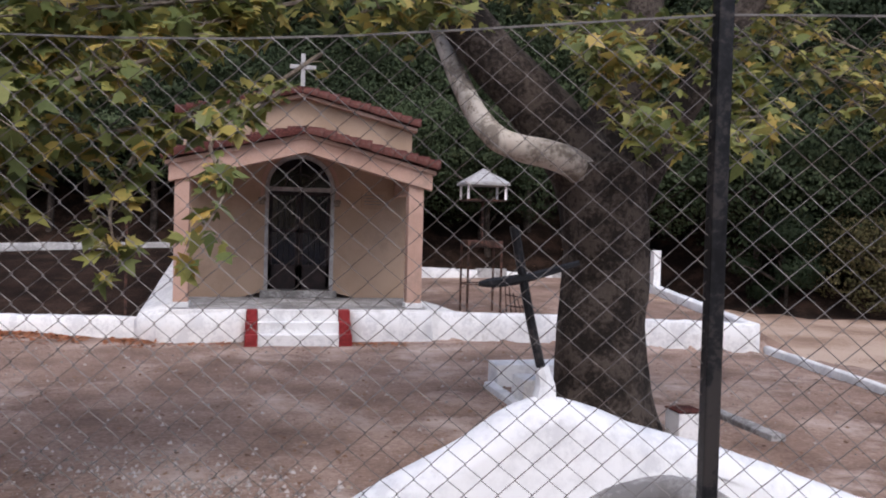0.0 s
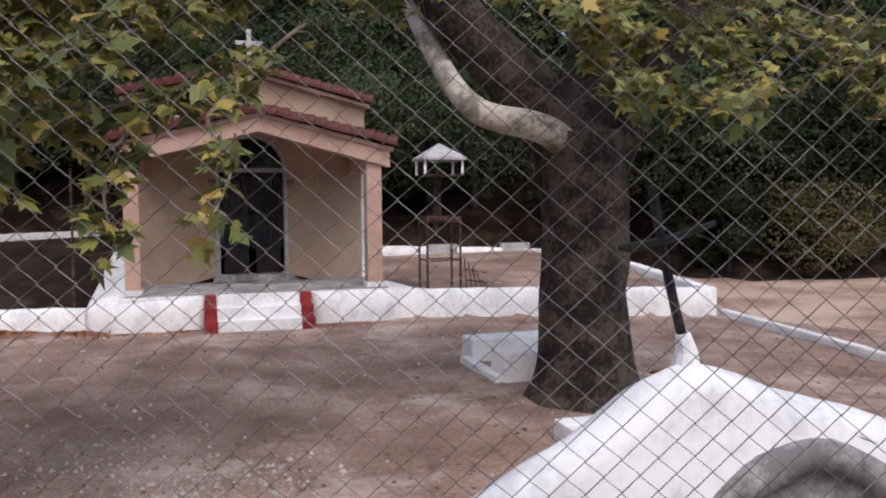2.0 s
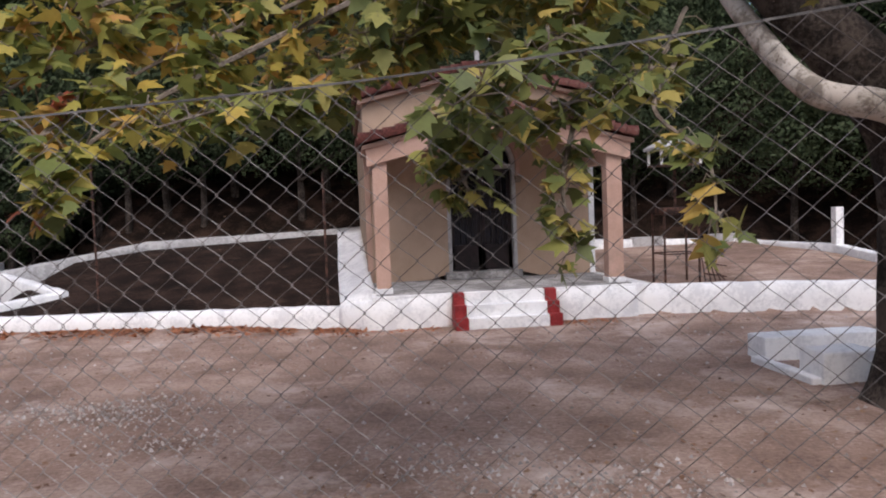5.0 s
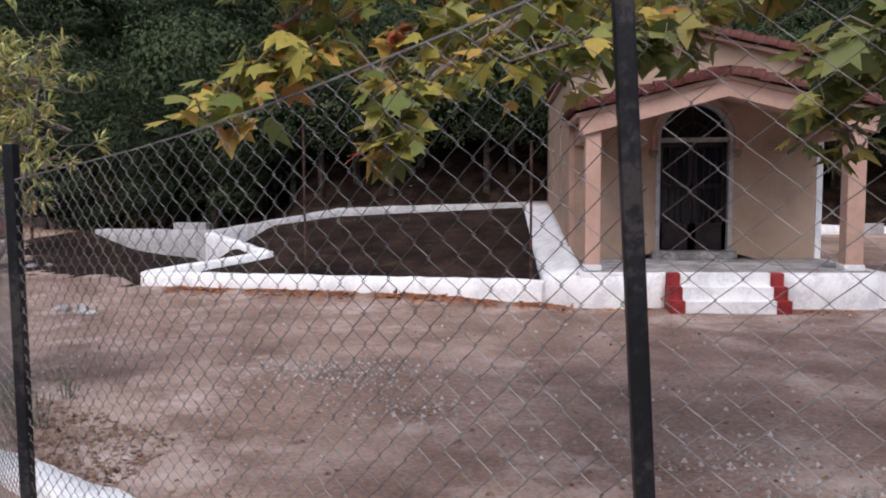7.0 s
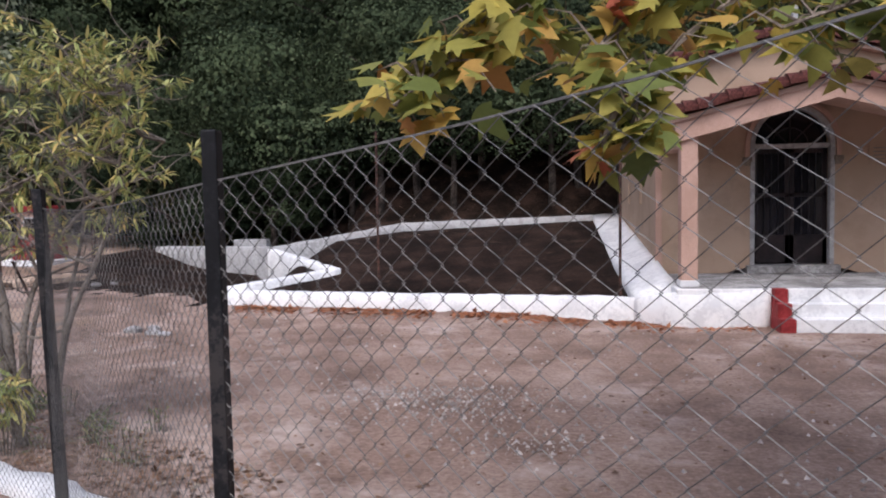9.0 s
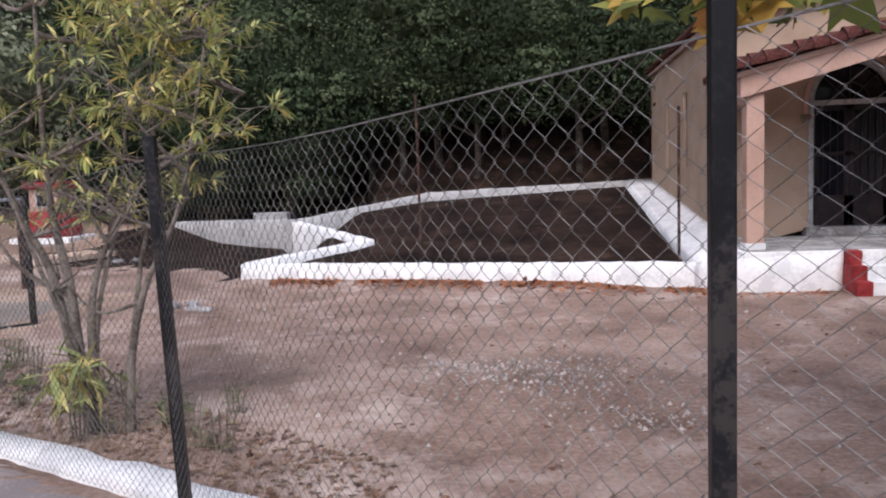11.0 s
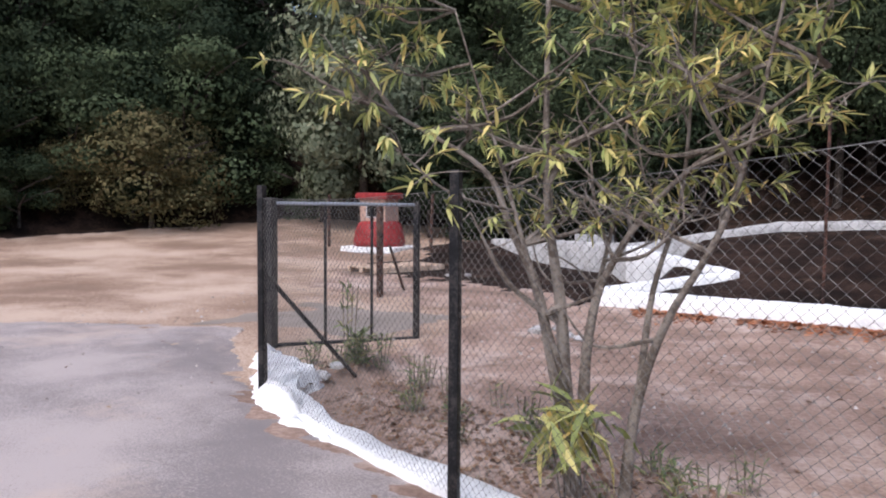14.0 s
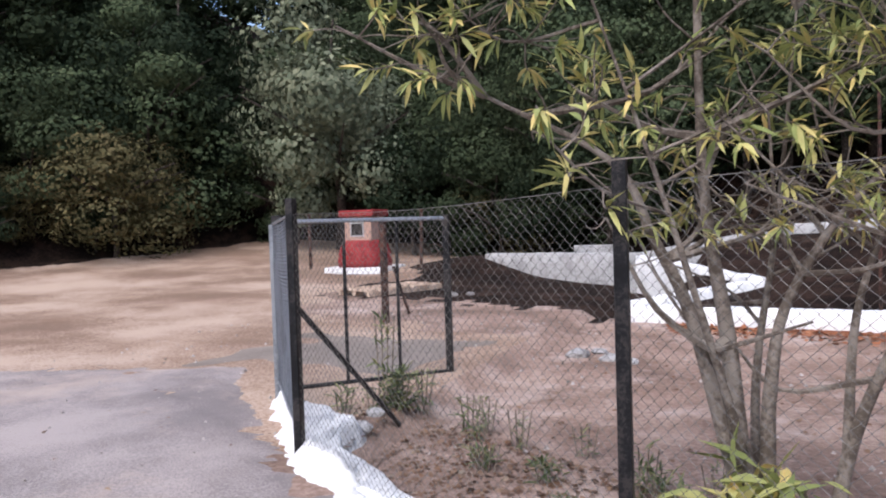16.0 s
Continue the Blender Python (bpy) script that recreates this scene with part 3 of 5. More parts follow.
for s in (-1, 1):
    x0, x1 = sorted((DX, DX + s * HALF))
    x0, x1 = x0 + 0.006, x1 - 0.006
    yy = NY0 + 0.12
    leaf = part("door_leaf", boxes(((x0, yy, SILL + 0.01), (x0 + 0.07, yy + 0.05, SPRING - 0.05)), ((x1 - 0.07, yy, SILL + 0.01), (x1, yy + 0.05, SPRING - 0.05)), ((x0, yy, SILL + 0.01), (x1, yy + 0.05, SILL + 0.5)), ((x0, yy, SPRING - 0.13), (x1, yy + 0.05, SPRING - 0.05)), ((x0, yy, 1.85), (x1, yy + 0.05, 1.92)), bevel=0.004), M_DOOR, chapel, "dark brown metal door leaf")
    part("glass", boxes(((x0 + 0.06, yy + 0.02, SILL + 0.48), (x1 - 0.06, yy + 0.03, SPRING - 0.12))), M_GLASS, leaf, "dark door glass")
    bm = bmesh.new()
    for k in range(1, 4):
        xx = x0 + 0.07 + (x1 - x0 - 0.14) * k / 4
        tube(bm, [(xx, yy - 0.012, SILL + 0.5), (xx, yy - 0.012, SPRING - 0.13)], 0.008, 6)
    part("grille", bm, M_BLACK, leaf, "thin iron door grille")
part("transom", boxes(((DOOR_L, NY0 + 0.05, SPRING - 0.05), (DOOR_R, NY0 + 0.2, SPRING + 0.03)), bevel=0.006), M_WHITEWORNSHADE, chapel, "pale transom bar")
bm = bmesh.new()
pts = arch_pts(DX, HALF, SPRING, SPRING, 20)[1:-1]
f = [bm.verts.new((x, NY0 + 0.16, z)) for x, z in pts]
b = [bm.verts.new((x, NY0 + 0.17, z)) for x, z in pts]
bm.faces.new(f), bm.faces.new(b[::-1])
fan = part("fanlight", bm, M_GLASS, chapel, "dark arched fanlight")
bm = bmesh.new()
for a in (45, 90, 135):
    tube(bm, [(DX, NY0 + 0.14, SPRING), (DX + HALF * math.cos(radians(a)), NY0 + 0.14, SPRING + HALF * math.sin(radians(a)))], 0.014, 6)
tube(bm, [(DX + 0.3 * math.cos(radians(a)), NY0 + 0.14, SPRING + 0.3 * math.sin(radians(a))) for a in range(0, 181, 15)], 0.012, 6)
part("muntins", bm, M_DOOR, fan)
part("plaque", boxes(((2.16, NY0 - 0.02, 2.38), (2.68, NY0 - 0.001, 2.71)), bevel=0.004), M_WALL, chapel, "pale stone plaque on the wall")
for k in range(4):
    part("plaque_line", boxes(((2.22, NY0 - 0.024, 2.63 - 0.06 * k), (2.62 - 0.05 * (k % 2), NY0 - 0.0205, 2.645 - 0.06 * k))), M_GREYSTONE, chapel)

# porch: platform, pillars, beams, ceiling
PORCH0 = 0.5
part("platform", boxes(((-1.3, PORCH0, -0.1), (3.2, NY0, 0.555)), bevel=0.015), M_WHITE, chapel, "whitewashed porch platform")
part("porch_floor", boxes(((-1.22, PORCH0 + 0.06, 0.556), (3.12, NY0 - 0.004, 0.572))), M_GREYSTONE, chapel, "pale grey porch floor")
for x0, x1 in ((-1.2, -0.96), (2.78, 3.05)):
    pl = part("pillar", boxes(((x0, 0.72, 0.57), (x1, 0.98, 2.9)), bevel=0.01), M_PINK, chapel, "square pink porch pillar")
    part("pillar_base", boxes(((x0 - 0.02, 0.7, 0.56), (x1 + 0.02, 1.0, 0.66)), bevel=0.01), M_WHITE, pl)
for x0, x1 in ((-1.18, -0.98), (2.82, 3.02)):
    part("side_beam", boxes(((x0, 0.98, 2.62), (x1, NY0, 2.93)), bevel=0.006), M_PINK, chapel)
bm = bmesh.new()
HALFW, BE, BR = 2.24, 2.98, 3.5
for s in (-1, 1):
    v = []
    for y in (0.66, 0.9):
        v += [bm.verts.new((CX, y, BR)), bm.verts.new((CX + s * HALFW, y, BE)), bm.verts.new((CX + s * HALFW, y, BE - 0.3)), bm.verts.new((CX + s * 1.3, y, BE - 0.3 + 0.24)), bm.verts.new((CX, y, BR - 0.24))]
    bm.faces.new(v[:5]), bm.faces.new(v[5:][::-1])
    for k in range(5):
        bm.faces.new((v[k], v[5 + k], v[5 + (k + 1) % 5], v[(k + 1) % 5]))
bmesh.ops.recalc_face_normals(bm, faces=bm.faces)
part("porch_fascia", bm, M_PINK, chapel, "pink gabled porch fascia")
bm = bmesh.new()
for s in (-1, 1):
    v = [bm.verts.new(p) for p in ((CX, 0.62, BR + 0.005), (CX + s * 2.3, 0.62, BE - 0.03), (CX + s * 2.3, NY0 + 0.02, BE - 0.03), (CX, NY0 + 0.02, BR + 0.005))]
    w = [bm.verts.new(p.co + Vector((0, 0, 0.07))) for p in v]
    bm.faces.new(v), bm.faces.new(w)
    for k in range(4):
        bm.faces.new((v[k], v[(k + 1) % 4], w[(k + 1) % 4], w[k]))
bmesh.ops.recalc_face_normals(bm, faces=bm.faces)
part("porch_roof", bm, M_PINK, chapel, "pink plastered porch roof slab")
bm = bmesh.new()
for s in (-1, 1):
    v = [bm.verts.new(p) for p in ((CX, NY0 - 0.16, 4.505), (CX + s * 2.3, NY0 - 0.16, 3.94), (CX + s * 2.3, NY1 + 0.15, 3.94), (CX, NY1 + 0.15, 4.505))]
    w = [bm.verts.new(p.co + Vector((0, 0, 0.07))) for p in v]
    bm.faces.new(v), bm.faces.new(w)
    for k in range(4):
        bm.faces.new((v[k], v[(k + 1) % 4], w[(k + 1) % 4], w[k]))
bmesh.ops.recalc_face_normals(bm, faces=bm.faces)
part("main_roof", bm, M_PINK, chapel, "main roof slab")


def half_tile():
    """A tapered barrel tile, hollow below, running along +x."""
    bm = bmesh.new()
    rings = []
    for x, r in ((0, 0.085), (0.3, 0.105)):
        for q in (1.0, 0.8):
            rings.append([bm.verts.new((x, math.cos(math.pi * k / 8) * r * q, math.sin(math.pi * k / 8) * r * q)) for k in range(9)])
    o0, i0, o1, i1 = rings
    for k in range(8):
        bm.faces.new((o0[k], o0[k + 1], o1[k + 1], o1[k]))
        bm.faces.new((i0[k + 1], i0[k], i1[k], i1[k + 1]))
        bm.faces.new((o1[k], o1[k + 1], i1[k + 1], i1[k]))
        bm.faces.new((o0[k + 1], o0[k], i0[k], i0[k + 1]))
    me = bpy.data.meshes.new("tile")
    bm.to_mesh(me)
    bm.free()
    me.materials.append(M_TILE)
    return me


TILE = half_tile()
rt = random.Random(3)


def lay_tile(m, parent):
    ob = new("tile", TILE)
    ob.parent = parent
    ob.matrix_parent_inverse = parent.matrix_world.inverted()
    ob.matrix_basis = m
    return ob


bpy.context.view_layer.update()
for name_, y_front, y_back, ridge, eave, reach in (("porch_tiles", 0.62, NY0, BR + 0.075, BE + 0.06, 2.34), ("main_tiles", NY0 - 0.16, NY1 + 0.15, 4.575, 4.03, 2.34)):
    bm = bmesh.new()
    drop = math.atan2(ridge - eave, reach)
    for s in (-1, 1):
        # courses across the slope, joined
        ny = int((y_back - y_front) / 0.19)
        for j in range(1, ny):
            y = y_front + 0.19 * j
            for up in (0, 1):
                yy = y + 0.095 * up
                prof = [(math.cos(math.pi * k / 6) * 0.09, (math.sin(math.pi * k / 6) * 0.07 + 0.01) * (1 if up == 0 else -0.3) + 0.02) for k in range(7)]
                a = [bm.verts.new((CX, yy + u, ridge + h)) for u, h in prof]
                b = [bm.verts.new((CX + s * reach, yy + u, eave + h)) for u, h in prof]
                for k in range(6):
                    bm.faces.new((a[k], a[k + 1], b[k + 1], b[k]))
    bed = part(name_, bm, M_TILE, chapel, "weathered red clay roof tiles")
    bed["kind"] = "stuff"
    bpy.context.view_layer.update()
    L = math.hypot(reach, ridge - eave)
    n = int(L / 0.235)
    for s in (-1, 1):
        for k in range(n + 1):
            d = L - 0.3 - k * (L - 0.3) / n
            x, z = CX + s * d * math.cos(drop), ridge - d * math.sin(drop)
            m = Matrix.Translation((x, y_front + 0.02 + rt.uniform(-0.012, 0.012), z + 0.0 + rt.uniform(-0.008, 0.008)))
            m = m @ (Matrix.Rotation(0 if s > 0 else math.pi, 4, "Z")) @ Matrix.Rotation(drop - 0.06 + rt.uniform(-0.03, 0.03), 4, "Y") @ Matrix.Rotation(rt.uniform(-0.05, 0.05), 4, "Z") @ Matrix.Diagonal((1.0, 1.3, 1.65, 1.0))
            lay_tile(m, bed)
    for k in range(int((y_back - y_front) / 0.26)):
        m = Matrix.Translation((CX, y_front + k * 0.26 - 0.03, ridge + 0.05)) @ Matrix.Rotation(math.pi / 2, 4, "Z") @ Matrix.Rotation(-0.05 + rt.uniform(-0.02, 0.02), 4, "Y")
        lay_tile(m, bed)
    for s in (-1, 1):
        ny = int((y_back - y_front) / 0.19)
        for j in range(1, min(ny, 14)):
            m = Matrix.Translation((CX + s * (reach - 0.26), y_front + 0.19 * j, eave + 0.26 * math.sin(drop) + 0.02)) @ Matrix.Rotation(0 if s > 0 else math.pi, 4, "Z") @ Matrix.Rotation(drop, 4, "Y")
            lay_tile(m, bed)

# White cross, painted grey in place of the shade it stands in.
bm = boxes(((CX - 0.042, NY0 - 0.11, 4.6), (CX + 0.042, NY0 - 0.03, 5.36)), ((CX - 0.25, NY0 - 0.108, 5.06), (CX - 0.042, NY0 - 0.032, 5.14)), ((CX + 0.042, NY0 - 0.108, 5.06), (CX + 0.25, NY0 - 0.032, 5.14)), bevel=0.008)
part("roof_cross", bm, M_WHITEWORNSHADE, chapel, "white stone cross greyed for shade")

# steps with red cheeks
steps = thing("porch_steps", (CX - 0.08, 0.1, 0), "three whitewashed steps with red painted ends", "steps")
for k in range(3):
    y0, y1, z1 = 0.02 + 0.165 * k, PORCH0 + 0.02, 0.19 * (k + 1)
    part("step", boxes(((0.2, y0, -0.05), (1.54, y1 - 0.004 * k, z1 - 0.004)), bevel=0.012), M_WHITE, steps)
    for x0, x1 in ((0.0, 0.21), (1.53, 1.75)):
        part("red_end", boxes(((x0 + 0.008 * k, y0 - 0.02, -0.05), (x1 - 0.008 * k, y1 - 0.004 * k, z1)), bevel=0.015), M_RED, steps, "red painted step end")

# sloping whitewashed skirts beside the chapel
bm = bmesh.new()
prof = [(-1.82, 1.02, 0.36), (-1.22, 1.02, 0.58), (-1.26, 2.7, 0.8), (-1.26, 9.4, 1.5), (-1.9, 9.6, 1.46), (-1.86, 4.0, 0.72)]
top = [bm.verts.new(p) for p in prof]
bot = [bm.verts.new((x, y, -0.1)) for x, y, _ in prof]
bm.faces.new(top)
for k in range(6):
    bm.faces.new((top[k], bot[k], bot[(k + 1) % 6], top[(k + 1) % 6]))
bmesh.ops.triangulate(bm, faces=bm.faces)
bmesh.ops.subdivide_edges(bm, edges=bm.edges, cuts=4, use_grid_fill=True)
for v in bm.verts:
    v.co += noise.noise_vector(v.co * 3) * 0.02
bmesh.ops.recalc_face_normals(bm, faces=bm.faces)
skirt = tagged(part("skirt_left", bm, M_WHITE, None, "", True), "sloping whitewashed skirt along the chapel wall", "low wall", kind="structure")
bm = bmesh.new()
prof = [(3.2, 0.62, 0.56), (3.95, 0.72, 0.42), (3.7, 2.6, 0.46), (3.2, 2.9, 0.57)]
top = [bm.verts.new(p) for p in prof]
bot = [bm.verts.new((x, y, 0.0)) for x, y, _ in prof]
bm.faces.new(top)
for k in range(4):
    bm.faces.new((top[k], bot[k], bot[(k + 1) % 4], top[(k + 1) % 4]))
bmesh.ops.recalc_face_normals(bm, faces=bm.faces)
tagged(part("skirt_right", bm, M_WHITE), "sloping whitewashed skirt beside the porch", "low wall", kind="structure")
low_wall("wall_platform_left", [(-1.75, 1.12), (-1.28, 0.62), (0.0, 0.6)], 0.26, [0.37, 0.5, 0.552], "whitewashed plinth below the porch", seed=12)
low_wall("wall_platform_right", [(1.76, 0.6), (3.1, 0.6), (3.2, 0.86)], 0.26, [0.552, 0.54, 0.5], "whitewashed plinth below the porch", seed=13)

# ---------- candle shrine on iron legs ----------
shrine = thing("candle_shrine", (4.4, 1.65, 0.36), "small white roofed shrine on rusty iron legs", "shrine")
for x in (4.08, 4.74):
    for y in (1.4, 1.95):
        bm = bmesh.new()
        tube(bm, [(x, y, ground_z(x, y) - 0.05), (x, y, 1.72)], 0.022, 6)
        part("leg", bm, M_RUST, shrine, "rusty iron leg")
for z in (0.95, 1.68):
    for a, b_ in (((4.08, 1.4), (4.74, 1.4)), ((4.74, 1.4), (4.74, 1.95)), ((4.74, 1.95), (4.08, 1.95)), ((4.08, 1.95), (4.08, 1.4))):
        bm = bmesh.new()
        tube(bm, [(*a, z), (*b_, z)], 0.014, 6)
        part("rail", bm, M_RUST, shrine)
part("sand_tray", boxes(((4.06, 1.38, 1.7), (4.76, 1.97, 1.8)), bevel=0.006), M_RUST, shrine)
bm = bmesh.new()
tube(bm, [(4.41, 1.67, 1.8), (4.41, 1.67, 2.58)], 0.03, 8)
part("pole", bm, M_RUST, shrine)
part("lantern_floor", boxes(((4.02, 1.35, 2.56), (4.8, 1.98, 2.59)), bevel=0.004), M_RUST, shrine)
for x in (4.04, 4.78):
    for y in (1.37, 1.96):
        part("roof_post", boxes(((x - 0.02, y - 0.02, 2.58), (x + 0.02, y + 0.02, 2.9)), bevel=0.004), M_WHITE, shrine)
bm = bmesh.new()
v = [bm.verts.new(p) for p in ((3.98, 1.28, 2.86), (4.84, 1.28, 2.86), (4.84, 2.06, 2.86), (3.98, 2.06, 2.86), (3.98, 1.28, 2.91), (4.84, 1.28, 2.91), (4.84, 2.06, 2.91), (3.98, 2.06, 2.91), (4.41, 1.67, 3.2))]
bm.faces.new(v[:4])
for k in range(4):
    bm.faces.new((v[k], v[(k + 1) % 4], v[4 + (k + 1) % 4], v[4 + k]))
    bm.faces.new((v[4 + k], v[4 + (k + 1) % 4], v[8]))
bmesh.ops.recalc_face_normals(bm, faces=bm.faces)
part("roof", bm, M_WHITEWORNSHADE, shrine, "white pyramid roof")
rack = thing("iron_rack", (5.1, 1.6, 0.4), "low rusty iron rack beside the shrine", "rack")
for k in range(5):
    bm = bmesh.new()
    tube(bm, [(4.9 + 0.1 * k, 1.5, ground_z(5, 1.5)), (4.95 + 0.09 * k, 1.8, 1.0 - 0.12 * k)], 0.012, 6)
    part("bar", bm, M_RUST, rack)
for z in (0.55, 0.75):
    bm = bmesh.new()
    tube(bm, [(4.9, 1.56, z), (5.35, 1.58, z - 0.08)], 0.012, 6)
    part("crossbar", bm, M_RUST, rack)
wp = part("gate_pillar", boxes(((9.8, 4.9, 0.4), (10.0, 5.1, 1.6)), bevel=0.02), M_WHITE)
tagged(wp, "short white painted masonry pillar", "pillar")
for (x, y) in ((6.3, 8.96), (8.6, 8.96)):
    ob = part("concrete_block", boxes(((x, y - 0.1, 0.6), (x + 0.9, y + 0.1, 0.6 + 0.28)), bevel=0.02), M_WHITEWORNSHADE)
    tagged(ob, "rough white block on the yard kerb", "block", group="blocks")

# ---------- round the plane tree ----------
def bench(name, lo, hi, label, mat=M_WHITE, cat="bench"):
    bm = boxes((lo, hi), bevel=0.02)
    bmesh.ops.subdivide_edges(bm, edges=[e for e in bm.edges if e.calc_length() > 0.2], cuts=3, use_grid_fill=True)
    for v in bm.verts:
        v.co += noise.noise_vector(v.co * 4) * 0.012
    return tagged(part(name, bm, mat, None, "", False), label, cat)


bench("stone_bench", (3.22, -3.5, -0.05), (4.75, -3.08, 0.28), "low whitewashed masonry bench by the tree")
bench("masonry_bench", (3.16, -4.74, -0.05), (3.8, -4.3, 0.33), "whitewashed masonry seat by the tree")
bench("ground_kerb", (3.06, -4.7, -0.05), (3.2, -3.45, 0.07), "short white kerb on the ground", M_WHITE, "kerb")
rs = thing("red_topped_seat", (4.42, -6.05, 0), "white masonry block with a red painted top", "seat")
part("block", boxes(((4.25, -6.2, -0.05), (4.52, -5.92, 0.27)), bevel=0.02), M_WHITE, rs)
part("top", boxes(((4.245, -6.205, 0.27), (4.525, -5.915, 0.29)), bevel=0.01), M_TILE, rs, "dull red painted top")
bench("concrete_strip", (5.2, -6.3, -0.05), (5.36, -5.1, 0.06), "pale concrete strip in the dirt", M_GREYSTONE, "kerb")
pf = thing("planter_frame", (3.4, -7.5, 0), "low white masonry frame round a dark slab", "planter")
for lo, hi in (((2.76, -7.02, -0.05), (4.05, -6.82, 0.17)), ((2.76, -8.3, -0.05), (4.05, -8.1, 0.17)), ((2.76, -8.1, -0.05), (2.96, -7.02, 0.165)), ((3.85, -8.1, -0.05), (4.05, -7.02, 0.165))):
    part("border", boxes((lo, hi), bevel=0.015), M_WHITE, pf)
part("slab", boxes(((2.97, -8.09, -0.05), (3.84, -7.03, 0.07))), M_SLAB, pf, "dark cement slab")

# whitewashed dome with an arched mouth
dome = thing("fountain_dome", (1.2, -11.0, 0.4), "whitewashed rounded masonry fountain head with an arched mouth", "fountain")
bm = bmesh.new()
PROFILE = [(-1.05, 0.2), (-1.0, 0.8), (-0.85, 1.02), (-0.66, 1.22), (-0.45, 1.38), (-0.22, 1.5), (0.0, 1.6), (0.22, 1.53), (0.45, 1.46), (0.72, 1.36), (0.95, 1.29), (1.25, 1.22), (1.6, 1.15), (1.9, 0.9), (1.95, 0.2)]
rings = []
for y, drop, inset in ((-11.29, 0.06, 0.02), (-11.265, 0.02, 0.0), (-11.2, 0.0, 0.0), (-11.1, 0.05, 0.0), (-10.98, 0.22, 0.02), (-10.85, 0.55, 0.06)):
    ring = []
    c = curve([(x, 0, z) for x, z in PROFILE], 5)
    for p in c:
        q = Vector((1.004 + p.x * (1 - inset), y, max(0.2, p.z - drop * (1 if p.z > 0.9 else 0.3))))
        ring.append(bm.verts.new(q + noise.noise_vector(q * 4) * 0.012 + noise.noise_vector(q * 12) * 0.004))
    rings.append(ring)
for a, b in zip(rings, rings[1:]):
    for k in range(len(a) - 1):
        bm.faces.new((a[k], a[k + 1], b[k + 1], b[k]))
bm.faces.new(rings[0])
bm.faces.new(rings[-1][::-1])
bmesh.ops.recalc_face_normals(bm, faces=bm.faces)
part("hood", bm, M_WHITE, dome, "thick whitewashed masonry hood", True)
bm = bmesh.new()
arch_band(bm, 1.26, 0.27, 0.34, -11.33, -11.24, 0.4, 1.075, 24)
for v in bm.verts:
    v.co += noise.noise_vector(v.co * 8) * 0.012
part("arch_rim", bm, M_GREYSTONE, dome, "rough grey stone arch rim", True)
# Flat grey face gives the mouth its shade; the hood behind is solid.
bm = bmesh.new()
f = [bm.verts.new((x, -11.305, z)) for x, z in arch_pts(1.26, 0.28, 0.4, 1.075, 24)]
bm.faces.new(f)
part("mouth", bm, M_GREYSTONE, dome, "flat grey face painted as the shaded mouth")
bm = bmesh.new()
tube(bm, [(1.0, -11.19, 1.57), (1.005, -11.19, 1.62), (0.995, -11.19, 1.665)], [0.035, 0.026, 0.018], 8, rough=0.2)
part("stub", bm, M_WHITE, dome, "whitewashed pipe stub")
rod = thing("bent_rod", (0.995, -11.19, 1.66), "bent black iron rod stuck in the masonry", "rod")
bm = bmesh.new()
tube(bm, curve([(1.0, -11.19, 1.64), (0.97, -11.185, 1.76), (0.945, -11.18, 1.88), (0.918, -11.18, 2.01)], 3), 0.012, 7)
part("upright", bm, M_BLACK, rod)
bm = bmesh.new()
tube(bm, curve([(0.83, -11.185, 1.868), (0.9, -11.185, 1.875), (0.97, -11.18, 1.888), (1.09, -11.18, 1.922)], 3), [0.006, 0.011, 0.013, 0.013, 0.013, 0.012, 0.011, 0.01, 0.009, 0.007], 7)
part("crosspiece", bm, M_BLACK, rod)

# ---------- plane tree ----------
plane = thing("plane_tree", (3.65, -5.6, 0), "old plane tree with thick dark bark and autumn leaves", "tree")
bm = bmesh.new()
tube(bm, curve([(3.7, -5.6, -0.1), (3.7, -5.6, 0.35), (3.7, -5.6, 1.2), (3.69, -5.6, 2.0), (3.66, -5.6, 2.7)], 6), list(np.interp(np.linspace(0, 1, 25), [0, 0.12, 0.3, 0.6, 0.85, 1], [0.66, 0.57, 0.48, 0.42, 0.42, 0.42])), 26, rough=0.16)
part("trunk", bm, M_BARK, plane, "thick dark fissured trunk", True)
for pts, r0, r1 in (([(3.68, -5.55, 1.9), (3.52, -5.5, 2.6), (3.05, -5.4, 3.2), (2.5, -5.3, 3.8), (1.95, -5.2, 4.6), (1.4, -5.0, 6.2)], 0.4, 0.2), ([(3.75, -5.5, 2.2), (3.9, -5.3, 3.2), (4.15, -5.1, 4.0), (4.6, -4.9, 5.6)], 0.38, 0.2), ([(3.9, -5.6, 2.3), (4.25, -5.7, 3.0), (4.75, -5.8, 3.8), (5.6, -5.9, 5.2)], 0.24, 0.1)):
    bm = bmesh.new()
    c = curve(pts, 6)
    tube(bm, c, list(np.linspace(r0, r1, len(c))), 14, rough=0.14)
    part("stem", bm, M_BARK, plane, "dark upper stem", True)
bm = bmesh.new()
c = curve([(3.6, -5.6, 2.45), (3.25, -5.8, 2.66), (2.93, -5.85, 2.75), (2.69, -5.8, 2.8), (2.49, -5.7, 2.89), (2.37, -5.5, 3.09), (2.27, -5.3, 3.36), (2.14, -4.9, 3.89), (2.02, -4.5, 4.52), (1.9, -4.2, 5.17)], 5)
tube(bm, c, list(np.interp(np.linspace(0, 1, len(c)), [0, 0.2, 0.45, 0.6, 1], [0.17, 0.14, 0.125, 0.11, 0.085])), 14, rough=0.12)
part("pale_limb", bm, M_PALEBARK, plane, "pale mottled limb bending upwards", True)


